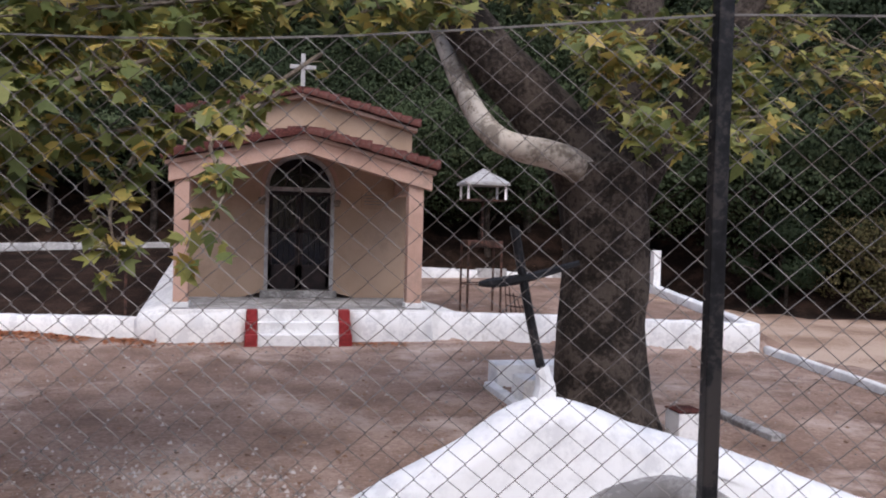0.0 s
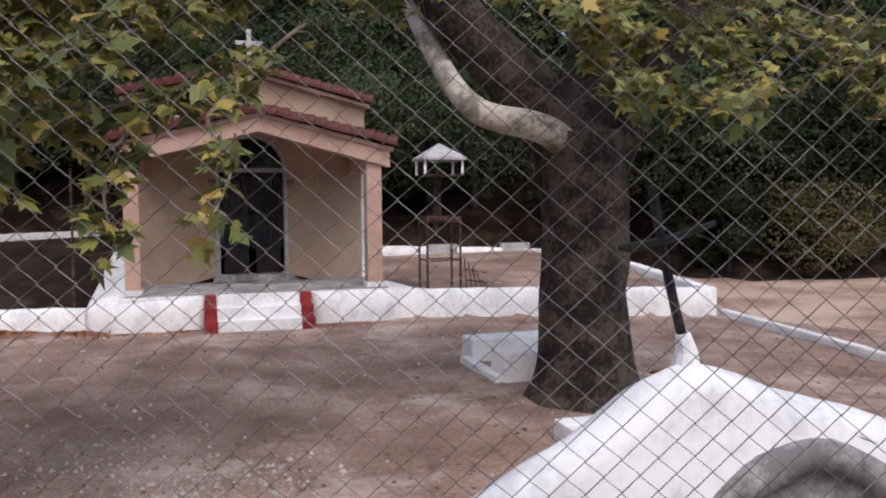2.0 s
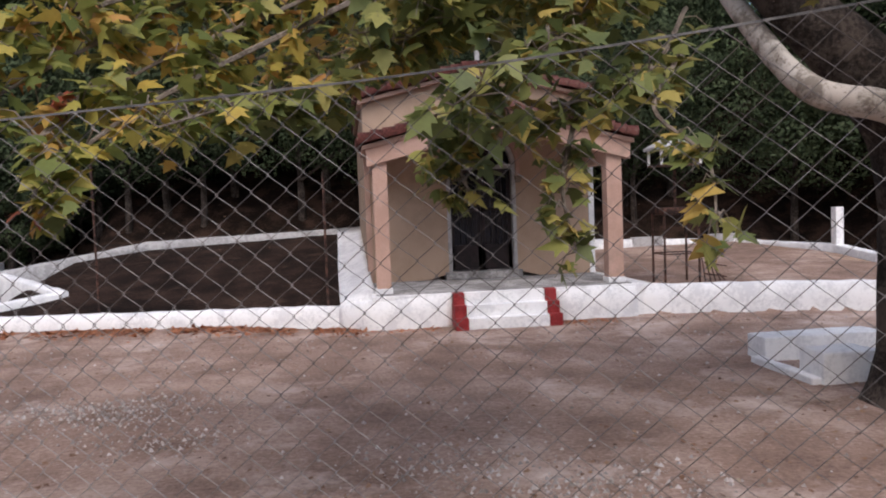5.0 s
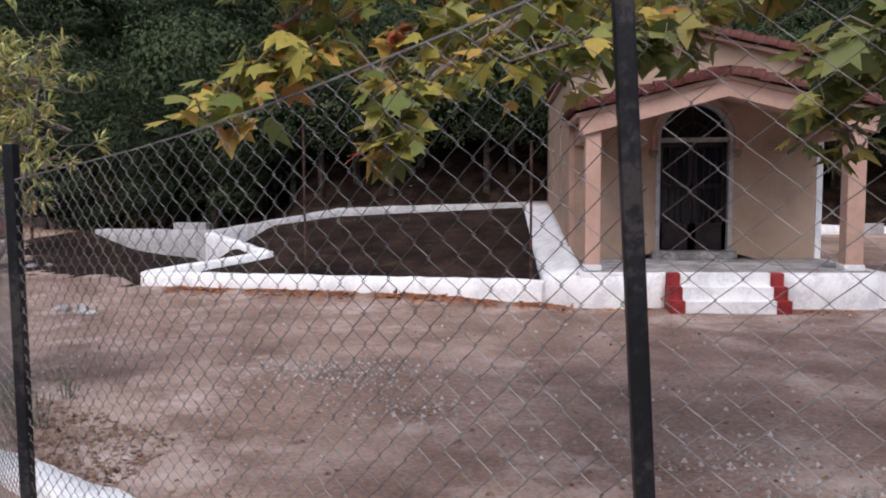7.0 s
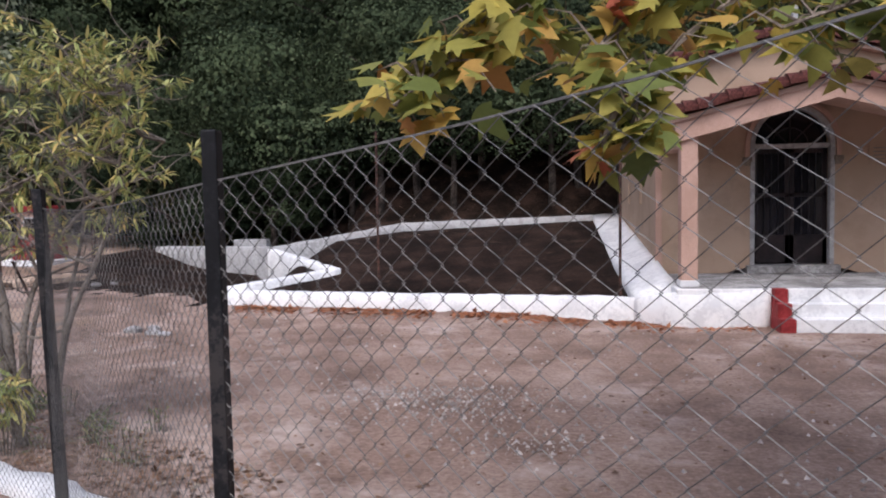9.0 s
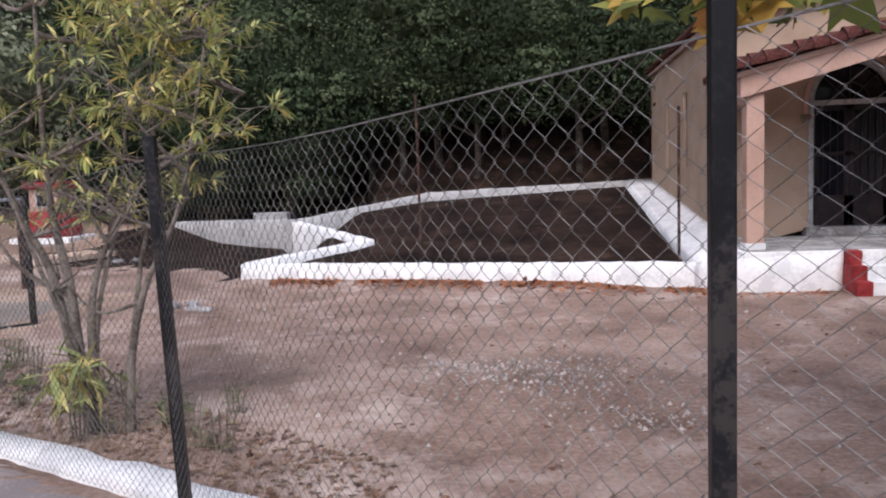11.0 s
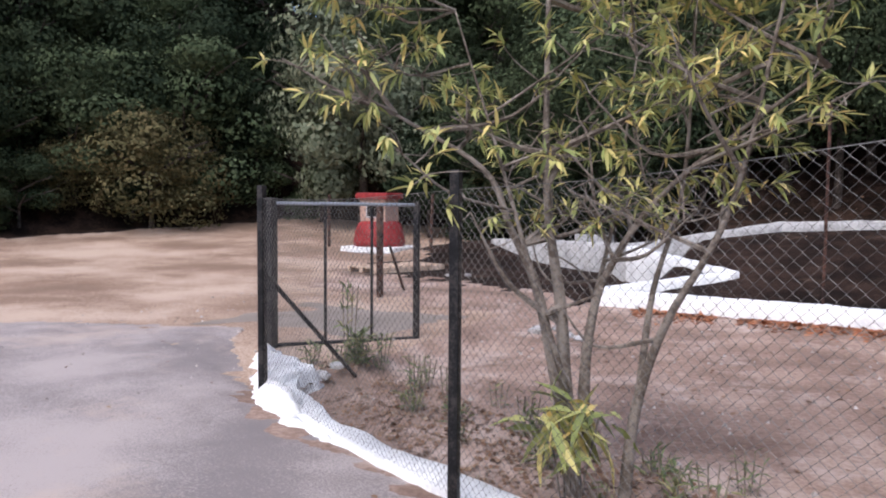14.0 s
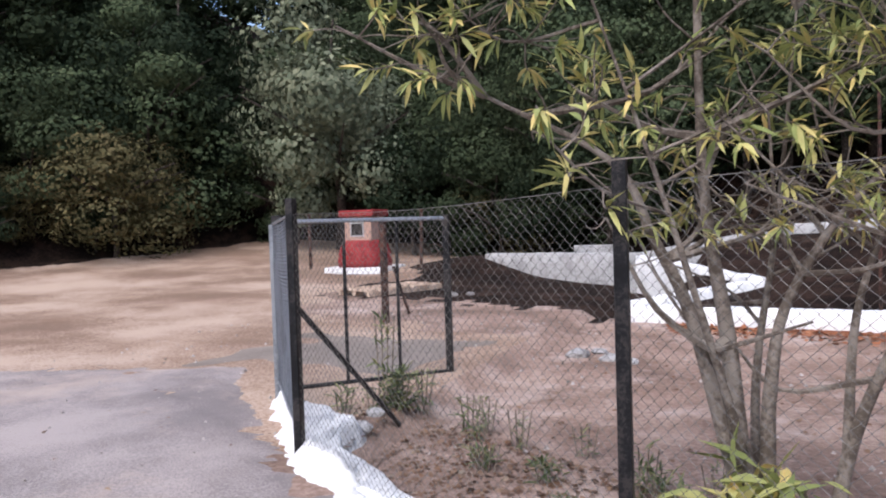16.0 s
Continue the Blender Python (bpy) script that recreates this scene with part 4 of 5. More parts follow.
def leaf_spray(bm_t, spine, spread_r, n, size, droop=0.5):
    """Twigs along a spine and lobed leaves on them: places, directions, facing, sizes."""
    spine = curve(spine, 6)
    at, al, up, sz = [], [], [], []
    tube(bm_t, spine, list(np.linspace(0.018, 0.005, len(spine))), 5)
    while len(at) < n:
        base = spine[int(RNG.integers(1, len(spine)))]
        d = Vector(unit(1)[0])
        d.z = d.z * 0.6 - 0.1
        tip = base + d * spread_r * float(RNG.uniform(0.3, 1.0))
        midp = base.lerp(tip, 0.5) + Vector((0, 0, 0.05))
        tube(bm_t, [base, midp, tip], [0.006, 0.004, 0.002], 4, False)
        for k in range(int(RNG.integers(3, 7))):
            f = float(RNG.uniform(0.35, 1.0))
            p = base.lerp(tip, f) + Vector(RNG.normal(size=3) * 0.03)
            g = Vector((*(RNG.normal(size=2)), -droop + 0.5 * float(RNG.normal())))
            at.append(p), al.append(g)
            up.append(Vector((0.5 * float(RNG.normal()), -0.35 + 0.5 * float(RNG.normal()), 1.0)))
            sz.append(size * float(RNG.uniform(0.6, 1.15)))
    return at, al, up, sz


def foliage(name, parent, sprays, mat, size, label, droop=0.5):
    bm = bmesh.new()
    rows = [[], [], [], []]
    for spine, r, n in sprays:
        for have, more in zip(rows, leaf_spray(bm, spine, r, n, size, droop)):
            have.extend(more)
    part("twig_work", bm, M_TWIG, parent, "thin brown twigs")["kind"] = "stuff"
    return put(name, leaf_mesh(name, *rows, maple()), mat, parent, label)


# low branches that hang into view, from the limb towards the fence
foliage("low_foliage", plane, [
    ([(0.7, -7.0, 3.3), (0.1, -7.8, 2.75), (-0.6, -8.2, 2.5), (-1.3, -8.4, 2.35)], 0.3, 240),
    ([(0.4, -7.6, 2.9), (0.0, -8.1, 2.5), (0.1, -8.5, 2.2), (-0.05, -8.9, 1.85)], 0.26, 70),
    ([(-0.4, -8.0, 2.5), (-0.55, -8.2, 2.1), (-0.5, -8.25, 1.75)], 0.24, 60),
    ([(0.9, -6.8, 3.9), (0.1, -7.6, 3.5), (-0.7, -8.0, 3.25), (-1.5, -8.2, 3.05)], 0.45, 330),
    ([(0.6, -6.6, 3.8), (-0.5, -7.0, 3.4), (-1.6, -7.2, 3.1)], 0.5, 360),
    ([(-0.3, -8.0, 3.0), (-0.8, -8.5, 2.7), (-1.2, -8.8, 2.45)], 0.35, 160),
    ([(-0.2, -7.6, 3.5), (-0.8, -7.9, 3.15), (-1.4, -8.1, 2.85), (-2.0, -8.2, 2.5)], 0.4, 300),
    ([(0.3, -7.4, 3.7), (0.0, -7.8, 3.3), (-0.4, -8.1, 3.0)], 0.38, 240),
    ([(-0.9, -8.0, 2.6), (-1.1, -8.2, 2.3), (-1.05, -8.3, 2.05)], 0.26, 110),
], M_PLANEGREEN, 0.155, "green plane leaves on drooping branches", 0.5)
foliage("yellowing_foliage", plane, [
    ([(-0.8, -5.9, 4.1), (-1.9, -6.0, 3.4), (-2.6, -6.1, 3.0), (-2.9, -6.3, 2.7)], 0.5, 380),
    ([(-0.5, -6.0, 3.5), (-1.4, -6.2, 3.25), (-2.2, -6.4, 3.0)], 0.4, 220),
    ([(-0.9, -6.6, 4.0), (-1.8, -7.4, 3.3), (-2.6, -8.0, 2.8), (-3.05, -8.4, 2.4)], 0.36, 360),
    ([(-1.2, -6.8, 4.0), (-2.3, -7.6, 3.3), (-3.15, -8.2, 2.7), (-3.72, -8.6, 2.2)], 0.33, 380),
    ([(-1.6, -7.6, 3.2), (-2.4, -8.1, 2.7), (-2.85, -8.4, 2.35), (-3.0, -8.6, 2.05)], 0.22, 150),
    ([(-0.6, -6.8, 3.4), (-1.4, -7.6, 2.9), (-2.1, -8.2, 2.58), (-2.5, -8.5, 2.42)], 0.28, 230),
    ([(-2.2, -7.4, 3.5), (-3.0, -8.0, 3.05), (-3.6, -8.4, 2.8)], 0.36, 280),
], M_PLANE, 0.14, "yellow and green autumn plane leaves", 0.5)
foliage("red_foliage", plane, [([(-3.0, -8.55, 2.2), (-3.04, -8.55, 2.1), (-3.05, -8.55, 2.06)], 0.03, 2), ([(-2.9, -8.2, 2.62), (-2.96, -8.3, 2.54), (-3.0, -8.35, 2.48)], 0.12, 8), ([(-3.3, -8.3, 2.75), (-3.4, -8.35, 2.65), (-3.45, -8.4, 2.6)], 0.1, 4)], M_REDLEAF, 0.09, "a few red plane leaves", 0.7)
foliage("crown", plane, [
    ([(1.5, -5.6, 4.6), (0.2, -6.0, 4.3), (-1.4, -6.2, 4.0), (-2.6, -6.4, 3.8)], 0.8, 520),
    ([(2.2, -5.6, 4.6), (1.8, -6.6, 4.1), (1.4, -7.4, 3.7), (1.0, -8.0, 3.4)], 0.6, 480),
    ([(4.2, -5.6, 4.2), (4.2, -6.6, 3.7), (4.1, -7.3, 3.2), (4.0, -7.8, 2.8)], 0.45, 330),
    ([(4.4, -5.8, 4.2), (4.9, -6.6, 3.7), (5.3, -7.2, 3.3), (5.7, -7.5, 2.9)], 0.5, 360),
    ([(4.8, -5.3, 4.8), (5.9, -5.6, 4.3), (6.8, -5.8, 3.9), (7.4, -6.0, 3.5)], 0.8, 420),
    ([(3.4, -5.6, 4.4), (3.1, -6.5, 3.9), (2.9, -7.2, 3.5), (2.7, -7.6, 3.3)], 0.5, 360),
    ([(3.0, -5.2, 4.6), (2.4, -4.2, 4.9), (1.6, -3.2, 5.0)], 1.0, 260),
    ([(-1.2, -6.4, 4.6), (-2.6, -6.8, 4.1), (-4.0, -6.9, 3.8)], 0.7, 420),
    ([(0.4, -6.6, 4.6), (-0.3, -7.6, 4.0), (-0.8, -8.4, 3.6)], 0.6, 420),
    ([(5.2, -5.0, 5.6), (6.4, -4.0, 5.4), (7.6, -3.0, 5.0)], 1.2, 300),
    ([(2.0, -5.4, 6.0), (0.6, -4.6, 5.8), (-1.0, -4.0, 5.4)], 1.3, 360),
    ([(3.4, -5.0, 5.4), (3.6, -4.0, 5.2), (4.2, -3.0, 4.8)], 1.0, 420),
    ([(3.2, -5.4, 5.2), (3.6, -6.4, 4.9), (4.2, -7.2, 4.4)], 0.8, 420),
    ([(3.6, -5.4, 4.2), (3.5, -6.3, 3.75), (3.55, -6.9, 3.35)], 0.4, 220),
    ([(2.9, -6.6, 3.6), (3.0, -7.4, 3.0), (3.1, -8.0, 2.72), (3.5, -8.2, 2.62)], 0.34, 190),
], M_PLANEGREEN, 0.15, "spreading green and yellow crown", 0.35)

# ---------- chain-link fence ----------
fence = thing("chain_link_fence", (-3.89, -9.59, 0.4), "sagging chain-link fence on black iron posts", "fence")


def woven(a, b, base_a, base_b, top_a, top_b, cell=0.056, r=0.0014, tall=0.052):
    """Interlocked zigzag wires between two posts."""
    bm = bmesh.new()
    a, b = Vector(a), Vector(b)
    L = (b - a).length
    d = (b - a) / L
    nrm = Vector((-d.y, d.x))
    n = int(L / (cell / 2))
    rows = int(max(top_a - base_a, top_b - base_b) / (tall / 2)) + 1
    for i in range(n):
        pts = []
        for k in range(rows + 1):
            s = (i + (k % 2) + 0.04 * (1 if k % 2 else -1)) * cell / 2 if i % 2 == 0 else (i + 1 - (k % 2) + 0.04 * (-1 if k % 2 else 1)) * cell / 2
            s = min(max(s, 0.0), L)
            f = s / L
            z0, z1 = base_a + (base_b - base_a) * f, top_a + (top_b - top_a) * f
            sag = -0.03 * math.sin(math.pi * f) * (k / rows)
            z = z0 + (z1 - z0) * k / rows + sag
            bulge = 0.02 * noise.noise(Vector((s * 1.3 + a.x, z * 1.3, a.y))) + (0.0022 if (i + k) % 2 else -0.0022)
            p = a + d * s + nrm * bulge
            pts.append((p.x, p.y, z))
        tube(bm, pts, r, 3, False)
    return bm


n_post = len(FENCE)
for i, ((x, y), top) in enumerate(zip(FENCE, TOPS)):
    zb = ground_z(x, y) - 0.2
    lean = {4: (0.02, 0.0), 5: (-0.055, 0.0), 6: (0.0, 0.0), 7: (-0.03, 0.0)}.get(i, (0.0, 0.0))
    s = (0.013, 0.013, 0.013, 0.013, 0.0125, 0.0115, 0.016, 0.025, 0.026, 0.027)[i]
    m = Matrix.Translation((x, y, 0)) @ Matrix.Rotation(radians(rt.uniform(-9, 9)), 4, "Z")
    bm = bmesh.new()
    box(bm, (-s, -s, zb), (s, s, top), 0.004, m)
    bmesh.ops.subdivide_edges(bm, edges=[e for e in bm.edges if e.calc_length() > 1], cuts=4)
    for v in bm.verts:
        v.co.x += lean[0] * (v.co.z - 1.5)
    post = part("post", bm, M_BLACK, fence, "black painted iron post")
    if i == 4:
        bm = bmesh.new()
        box(bm, (-s * 0.7, -s - 0.002, 1.93), (s + 0.002, s + 0.002, 2.045), 0.003, m)
        for v in bm.verts:
            v.co.x += lean[0] * (v.co.z - 1.5)
        part("paint_mark", bm, M_REDMARK, post, "smear of bright red paint")
for i in range(n_post - 1):
    a, b = FENCE[i], FENCE[i + 1]
    za, zb = ground_z(*a) + 0.04, ground_z(*b) + 0.04
    ta, tb = TOPS[i] - 0.1, TOPS[i + 1] - 0.1
    # The later panels take the darker wire colour.
    mesh_mat = M_WIREDARK if i >= 5 else M_WIRE
    part("mesh_panel", woven(a, b, za, zb, ta, tb, 0.056, 0.0013 if i < 4 else 0.0011 if i < 7 else 0.0014), mesh_mat, fence, "diamond wire mesh")
    bm = bmesh.new()
    tube(bm, curve([(*a, ta), ((a[0] + b[0]) / 2, (a[1] + b[1]) / 2, (ta + tb) / 2 - 0.03), (*b, tb)], 4), 0.0022, 4)
    part("strain_wire", bm, M_WIREDARK, fence)

# thin posts standing on the bed wall
for x, y, z0, z1 in ((-6.03, 2.1, 0.2, 3.1), (-2.03, 1.24, 0.25, 2.65)):
    bm = bmesh.new()
    tube(bm, [(x, y, z0), (x + 0.01, y, z1)], 0.022, 8)
    p = part("thin_post", bm, M_RUST)
    tagged(p, "thin dark iron post in the bed wall", "post", group="thin posts")

# ---------- gate at the corner ----------
CO = FENCE[-1]
G1, G2 = (-11.42, -3.02), (-10.28, -1.82)
gate = thing("side_gate", (G1[0], G1[1], 0.15), "black iron framed mesh gate standing half open", "gate")
d = Vector(G2) - Vector(G1)


def on_gate(f):
    return G1[0] + d.x * f, G1[1] + d.y * f


for f, z0, z1, r, nm in ((0.0, 0.08, 1.74, 0.055, "hinge_stile"), (1.0, 0.1, 1.7, 0.03, "end_stile"), (0.36, 0.14, 1.66, 0.013, "upright"), (0.68, 0.14, 1.66, 0.013, "upright")):
    x, y = on_gate(f)
    bm = bmesh.new()
    box(bm, (x - r, y - r, z0), (x + r, y + r, z1), 0.003)
    part(nm, bm, M_BLACK, gate)
for z in (0.15, 1.68):
    bm = bmesh.new()
    tube(bm, [(*on_gate(0.03), z), (*on_gate(0.99), z - 0.01)], 0.02, 6)
    part("rail", bm, M_BLACK if z < 1 else M_PANEL, gate)
part("mesh_panel", woven(on_gate(0.03), on_gate(0.98), 0.16, 0.16, 1.66, 1.66, 0.056, 0.0012), M_WIREDARK, gate, "dark wire mesh")
bm = bmesh.new()
tube(bm, [(CO[0] - 0.02, CO[1] + 0.05, 1.13), (-9.98, -3.62, 0.08)], 0.02, 7)
tagged(part("corner_brace", bm, M_BLACK), "slanting black iron brace propping the corner post", "brace")
side_panel = thing("mesh_side_panel", (CO[0] - 0.02, CO[1], 0.15), "galvanised mesh panel between corner post and gate", "fence panel")
GL = (-11.3, -3.3)
dl = Vector(GL) - Vector(CO)
bm = bmesh.new()
tube(bm, [(GL[0], GL[1], 0.05), (GL[0], GL[1], 1.66)], 0.036, 10)
part("pole", bm, M_PANEL, side_panel, "grey galvanised steel pole")
for z in (0.34, 1.72):
    bm = bmesh.new()
    tube(bm, [(CO[0] + dl.x * 0.03, CO[1] + dl.y * 0.03, z), (GL[0], GL[1], z - 0.06)], 0.012, 6)
    part("rail", bm, M_PANEL, side_panel)
part("mesh_panel", woven((CO[0] + dl.x * 0.03, CO[1] + dl.y * 0.03), GL, 0.3, 0.25, 1.74, 1.66, 0.05, 0.0022), M_PANEL, side_panel, "galvanised wire mesh")
for x, y, r, h, lean in ((-12.62, 1.39, 0.06, 1.55, 0.0), (-18.9, 9.3, 0.045, 1.5, 0.0), (-15.4, 8.9, 0.045, 1.45, 0.05)):
    z0 = ground_z(x, y)
    bm = bmesh.new()
    tube(bm, [(x, y, z0 - 0.05), (x + lean, y, z0 + h)], r, 7)
    p = part("rusty_post", bm, M_RUST)
    tagged(p, "rusty iron post standing in the dirt", "post", group="rusty posts")
bm = bmesh.new()
tube(bm, [(-12.7, 2.4, 0.12), (-12.75, 1.95, 0.95)], 0.025, 6)
tagged(part("leaning_stick", bm, M_RUST), "dark stick leaning on a post", "stick")
# concrete slab inside the gate, stones
def slab_edge(x, y):
    return min(x + 13.0, -10.7 - x, y + 1.9, 0.1 - y) * 0.4 + 0.22 * noise.noise(Vector((x * 1.4, y * 1.4, 4)))


slab = put("concrete_slab", sheet("concrete_slab", list(np.arange(-14.4, -10.0, 0.08)), list(np.arange(-2.4, 0.8, 0.08)), lambda x, y: ground_z(x, y) + uneven(x, y) + max(-0.06, min(0.02, 0.12 * slab_edge(x, y)))), M_SLAB, None, "", True)
tagged(slab, "worn grey concrete slab inside the gate", "slab", kind="structure")
def stone(x, y, s, mat=M_GREYSTONE, label="rough grey stone in the dirt"):
    bm = bmesh.new()
    bmesh.ops.create_icosphere(bm, subdivisions=2, radius=1.0)
    seed = Vector((x * 7, y * 5, 0))
    for v in bm.verts:
        v.co *= 1 + 0.35 * noise.noise(v.co * 1.2 + seed)
        v.co = Vector((x + v.co.x * s, y + v.co.y * s * 0.8, ground_z(x, y) + v.co.z * s * 0.45 + 0.02))
    return tagged(part("stone", bm, mat), label, "stone", group="stones")
for x, y, s in ((-9.4, 0.0, 0.16), (-9.0, -0.15, 0.13), (-8.75, -0.3, 0.1), (-9.2, 0.25, 0.1), (-10.2, -3.6, 0.09), (-10.35, -4.1, 0.13), (-10.1, -4.0, 0.1), (-13.0, 5.0, 0.13), (-12.7, 5.2, 0.1)):
    stone(x, y, s, M_WHITEWORNSHADE if x < -10 and y < -3 else M_GREYSTONE)

# ---------- little red roofed well, pallet ----------
WX, WY = -17.1, 9.1
wz = ground_z(WX, WY)
well = thing("red_shrine_house", (WX, WY, wz), "small red painted votive house on a white base", "shrine")
part("base", boxes(((WX - 0.84, WY - 0.7, wz - 0.3), (WX + 0.84, WY + 0.7, wz + 0.13)), bevel=0.03), M_WHITE, well, "white masonry base")
part("plinth", boxes(((WX - 0.9, WY - 0.78, wz - 0.3), (WX + 0.9, WY + 0.78, wz - 0.02)), bevel=0.03), M_WHITEWORNSHADE, well, "worn lower step of the base")
bm = bmesh.new()
tube(bm, [(WX, WY, wz + 0.13), (WX, WY, wz + 0.25), (WX, WY, wz + 0.55), (WX, WY, wz + 0.76), (WX, WY, wz + 0.82)], [0.7, 0.72, 0.67, 0.58, 0.5], 28)
part("drum", bm, M_RED, well, "red painted round drum", True)
chest = part("chest", boxes(((WX - 0.4, WY - 0.38, wz + 0.8), (WX + 0.4, WY + 0.38, wz + 1.42)), bevel=0.02), M_PINK, well, "pale pink chest")
part("opening", boxes(((WX - 0.16, WY - 0.395, wz + 0.95), (WX + 0.16, WY - 0.375, wz + 1.25))), M_GLASS, chest, "small dark opening")
part("frame", boxes(((WX - 0.2, WY - 0.405, wz + 1.25), (WX + 0.2, WY - 0.37, wz + 1.29)), ((WX - 0.2, WY - 0.405, wz + 0.91), (WX + 0.2, WY - 0.37, wz + 0.95)), ((WX - 0.2, WY - 0.405, wz + 0.95), (WX - 0.16, WY - 0.37, wz + 1.25)), ((WX + 0.16, WY - 0.405, wz + 0.95), (WX + 0.2, WY - 0.37, wz + 1.25))), M_WHITEWORNSHADE, chest)
part("cap", boxes(((WX - 0.5, WY - 0.48, wz + 1.42), (WX + 0.5, WY + 0.48, wz + 1.6)), bevel=0.05), M_RED, well, "red cap")
PX, PY = -14.55, 5.5
pal = thing("wooden_pallet", (PX, PY, ground_z(PX, PY)), "weathered wooden pallet lying on the dirt", "pallet")
pz = ground_z(PX, PY)
pu, pw = Vector((0.39, 0.92, 0)), Vector((-0.92, 0.39, 0))
def pal_box(f0, f1, s0, s1, z0, z1):
    m = Matrix.Translation((PX, PY, pz)) @ Matrix(((pu.x, pw.x, 0, 0), (pu.y, pw.y, 0, 0), (0, 0, 1, 0), (0, 0, 0, 1)))
    bm = bmesh.new()
    box(bm, (f0, s0, z0), (f1, s1, z1), 0.004, m)
    return bm
for k in range(7):
    f = -1.0 + 0.295 * k
    part("board", pal_box(f, f + 0.17, -0.5, 0.5, 0.1, 0.125), M_WOODPALE, pal)
for s in (-0.5, -0.05, 0.4):
    part("bearer", pal_box(-1.0, 0.97, s, s + 0.1, 0.0, 0.1), M_WOODPALE, pal)
bk = part("concrete_block", boxes(((-11.64, 9.5, 0.2), (-10.7, 9.8, 0.93)), bevel=0.02), M_WHITEWORNSHADE)
tagged(bk, "worn white concrete block by the wall", "block", group="blocks")

# ---------- oleander by the fence ----------
def oleander(name, x, y, stems, crown, n_whorl, label, leaf=0.13):
    z0 = ground_z(x, y)
    ob = thing(name, (x, y, z0), label, "shrub")
    at, al, up, sz = [], [], [], []
    for pts, r in stems:  # each bare stem
        bm = bmesh.new()
        c = curve([(x + px, y + py, z0 + pz_) for px, py, pz_ in pts], 6)
        tube(bm, c, list(np.linspace(r, r * 0.22, len(c))), 7, rough=0.12)
        part("stem", bm, M_OLETWIG, ob, "bare grey-brown stem", True)
    bm = bmesh.new()
    forks = []
    for pts, r in stems:  # side branches leave the upper half of each stem
        c = curve(pts, 6)
        for k in range(9):
            f = 1.0 if k < 3 else float(RNG.uniform(0.42, 0.98))
            b = c[int(f * (len(c) - 1))]
            v = Vector(unit(1)[0])
            e = b + Vector((v.x * crown[0], v.y * crown[1], abs(v.z) * crown[2] * 0.8 + 0.15)) * float(RNG.uniform(0.5, 1.0))
            m = b.lerp(e, 0.5) + Vector(RNG.normal(size=3) * 0.06) - Vector((0, 0, 0.05))
            q = curve([b, m, e], 4)
            tube(bm, [p + Vector((x, y, z0)) for p in q], list(np.linspace(r * 0.42, 0.005, len(q))), 5, False)
            forks.append(q)
    for _ in range(n_whorl):
        q = forks[int(RNG.integers(len(forks)))]
        b = q[int(RNG.integers(len(q) // 3, len(q)))] + Vector((x, y, z0))
        v = Vector(unit(1)[0])
        tip = b + Vector((v.x, v.y, v.z * 0.6 + 0.25)) * float(RNG.uniform(0.12, 0.42))
        if tip.z < z0 + 1.55:
            continue
        bend = b.lerp(tip, 0.5) + Vector(RNG.normal(size=3) * 0.025)
        tube(bm, curve([b, bend, tip], 3), list(np.linspace(0.005, 0.0025, 7)), 4, False)
        out = (tip - bend).normalized()
        if RNG.uniform() < max(0.15, 0.75 - 0.45 * (tip.z - z0 - 1.55)):
            continue  # bare, leafless twig, mostly low down
        for k in range(int(RNG.integers(6, 15))):
            g = Vector(unit(1)[0]) * 0.75 + out * 0.8 + Vector((0, 0, -0.15))
            at.append(tip - out * float(RNG.uniform(0, 0.09))), al.append(g), up.append((0.3 * float(RNG.normal()), 0.3 * float(RNG.normal()), 1.0))
            sz.append(leaf * float(RNG.uniform(0.6, 1.2)))
    part("twig_work", bm, M_OLETWIG, ob, "thin pale twigs")["kind"] = "stuff"
    put("leaves", leaf_mesh("leaves", at, al, up, sz, lance(0.085)), M_OLE, ob, "narrow yellow-green leaves")
    return ob


oleander("oleander_bush", -7.38, -5.4, [
    ([(0.0, 0.0, -0.05), (-0.06, 0.0, 0.5), (-0.11, 0.02, 1.1), (-0.2, 0.0, 1.8), (-0.22, 0.05, 3.1)], 0.058),
    ([(-0.02, 0.0, 0.25), (-0.12, 0.0, 0.63), (-0.27, 0.05, 1.2), (-0.42, 0.0, 1.55), (-0.6, 0.0, 1.9), (-1.2, 0.0, 2.25)], 0.045),
    ([(0.04, 0.0, 0.5), (0.06, 0.0, 0.9), (0.15, 0.05, 1.3), (0.5, 0.05, 1.8), (1.25, 0.1, 2.4)], 0.036),
    ([(0.28, 0.0, -0.05), (0.34, 0.0, 0.55), (0.5, -0.05, 1.05), (0.82, -0.05, 1.7), (1.05, 0.0, 2.8)], 0.038),
    ([(0.0, 0.05, 0.2), (0.0, 0.2, 0.9), (0.1, 0.4, 1.6), (0.2, 0.5, 2.6)], 0.026),
    ([(-0.05, -0.02, 0.6), (-0.2, -0.15, 1.2), (-0.4, -0.2, 1.9), (-0.7, -0.2, 2.8)], 0.022),
    ([(0.35, 0.0, 0.6), (0.4, 0.1, 1.2), (0.55, 0.1, 1.8), (0.6, 0.1, 2.8)], 0.024),
], (1.15, 0.8, 0.75), 680, "tall leggy oleander bush with yellowing narrow leaves", 0.125)


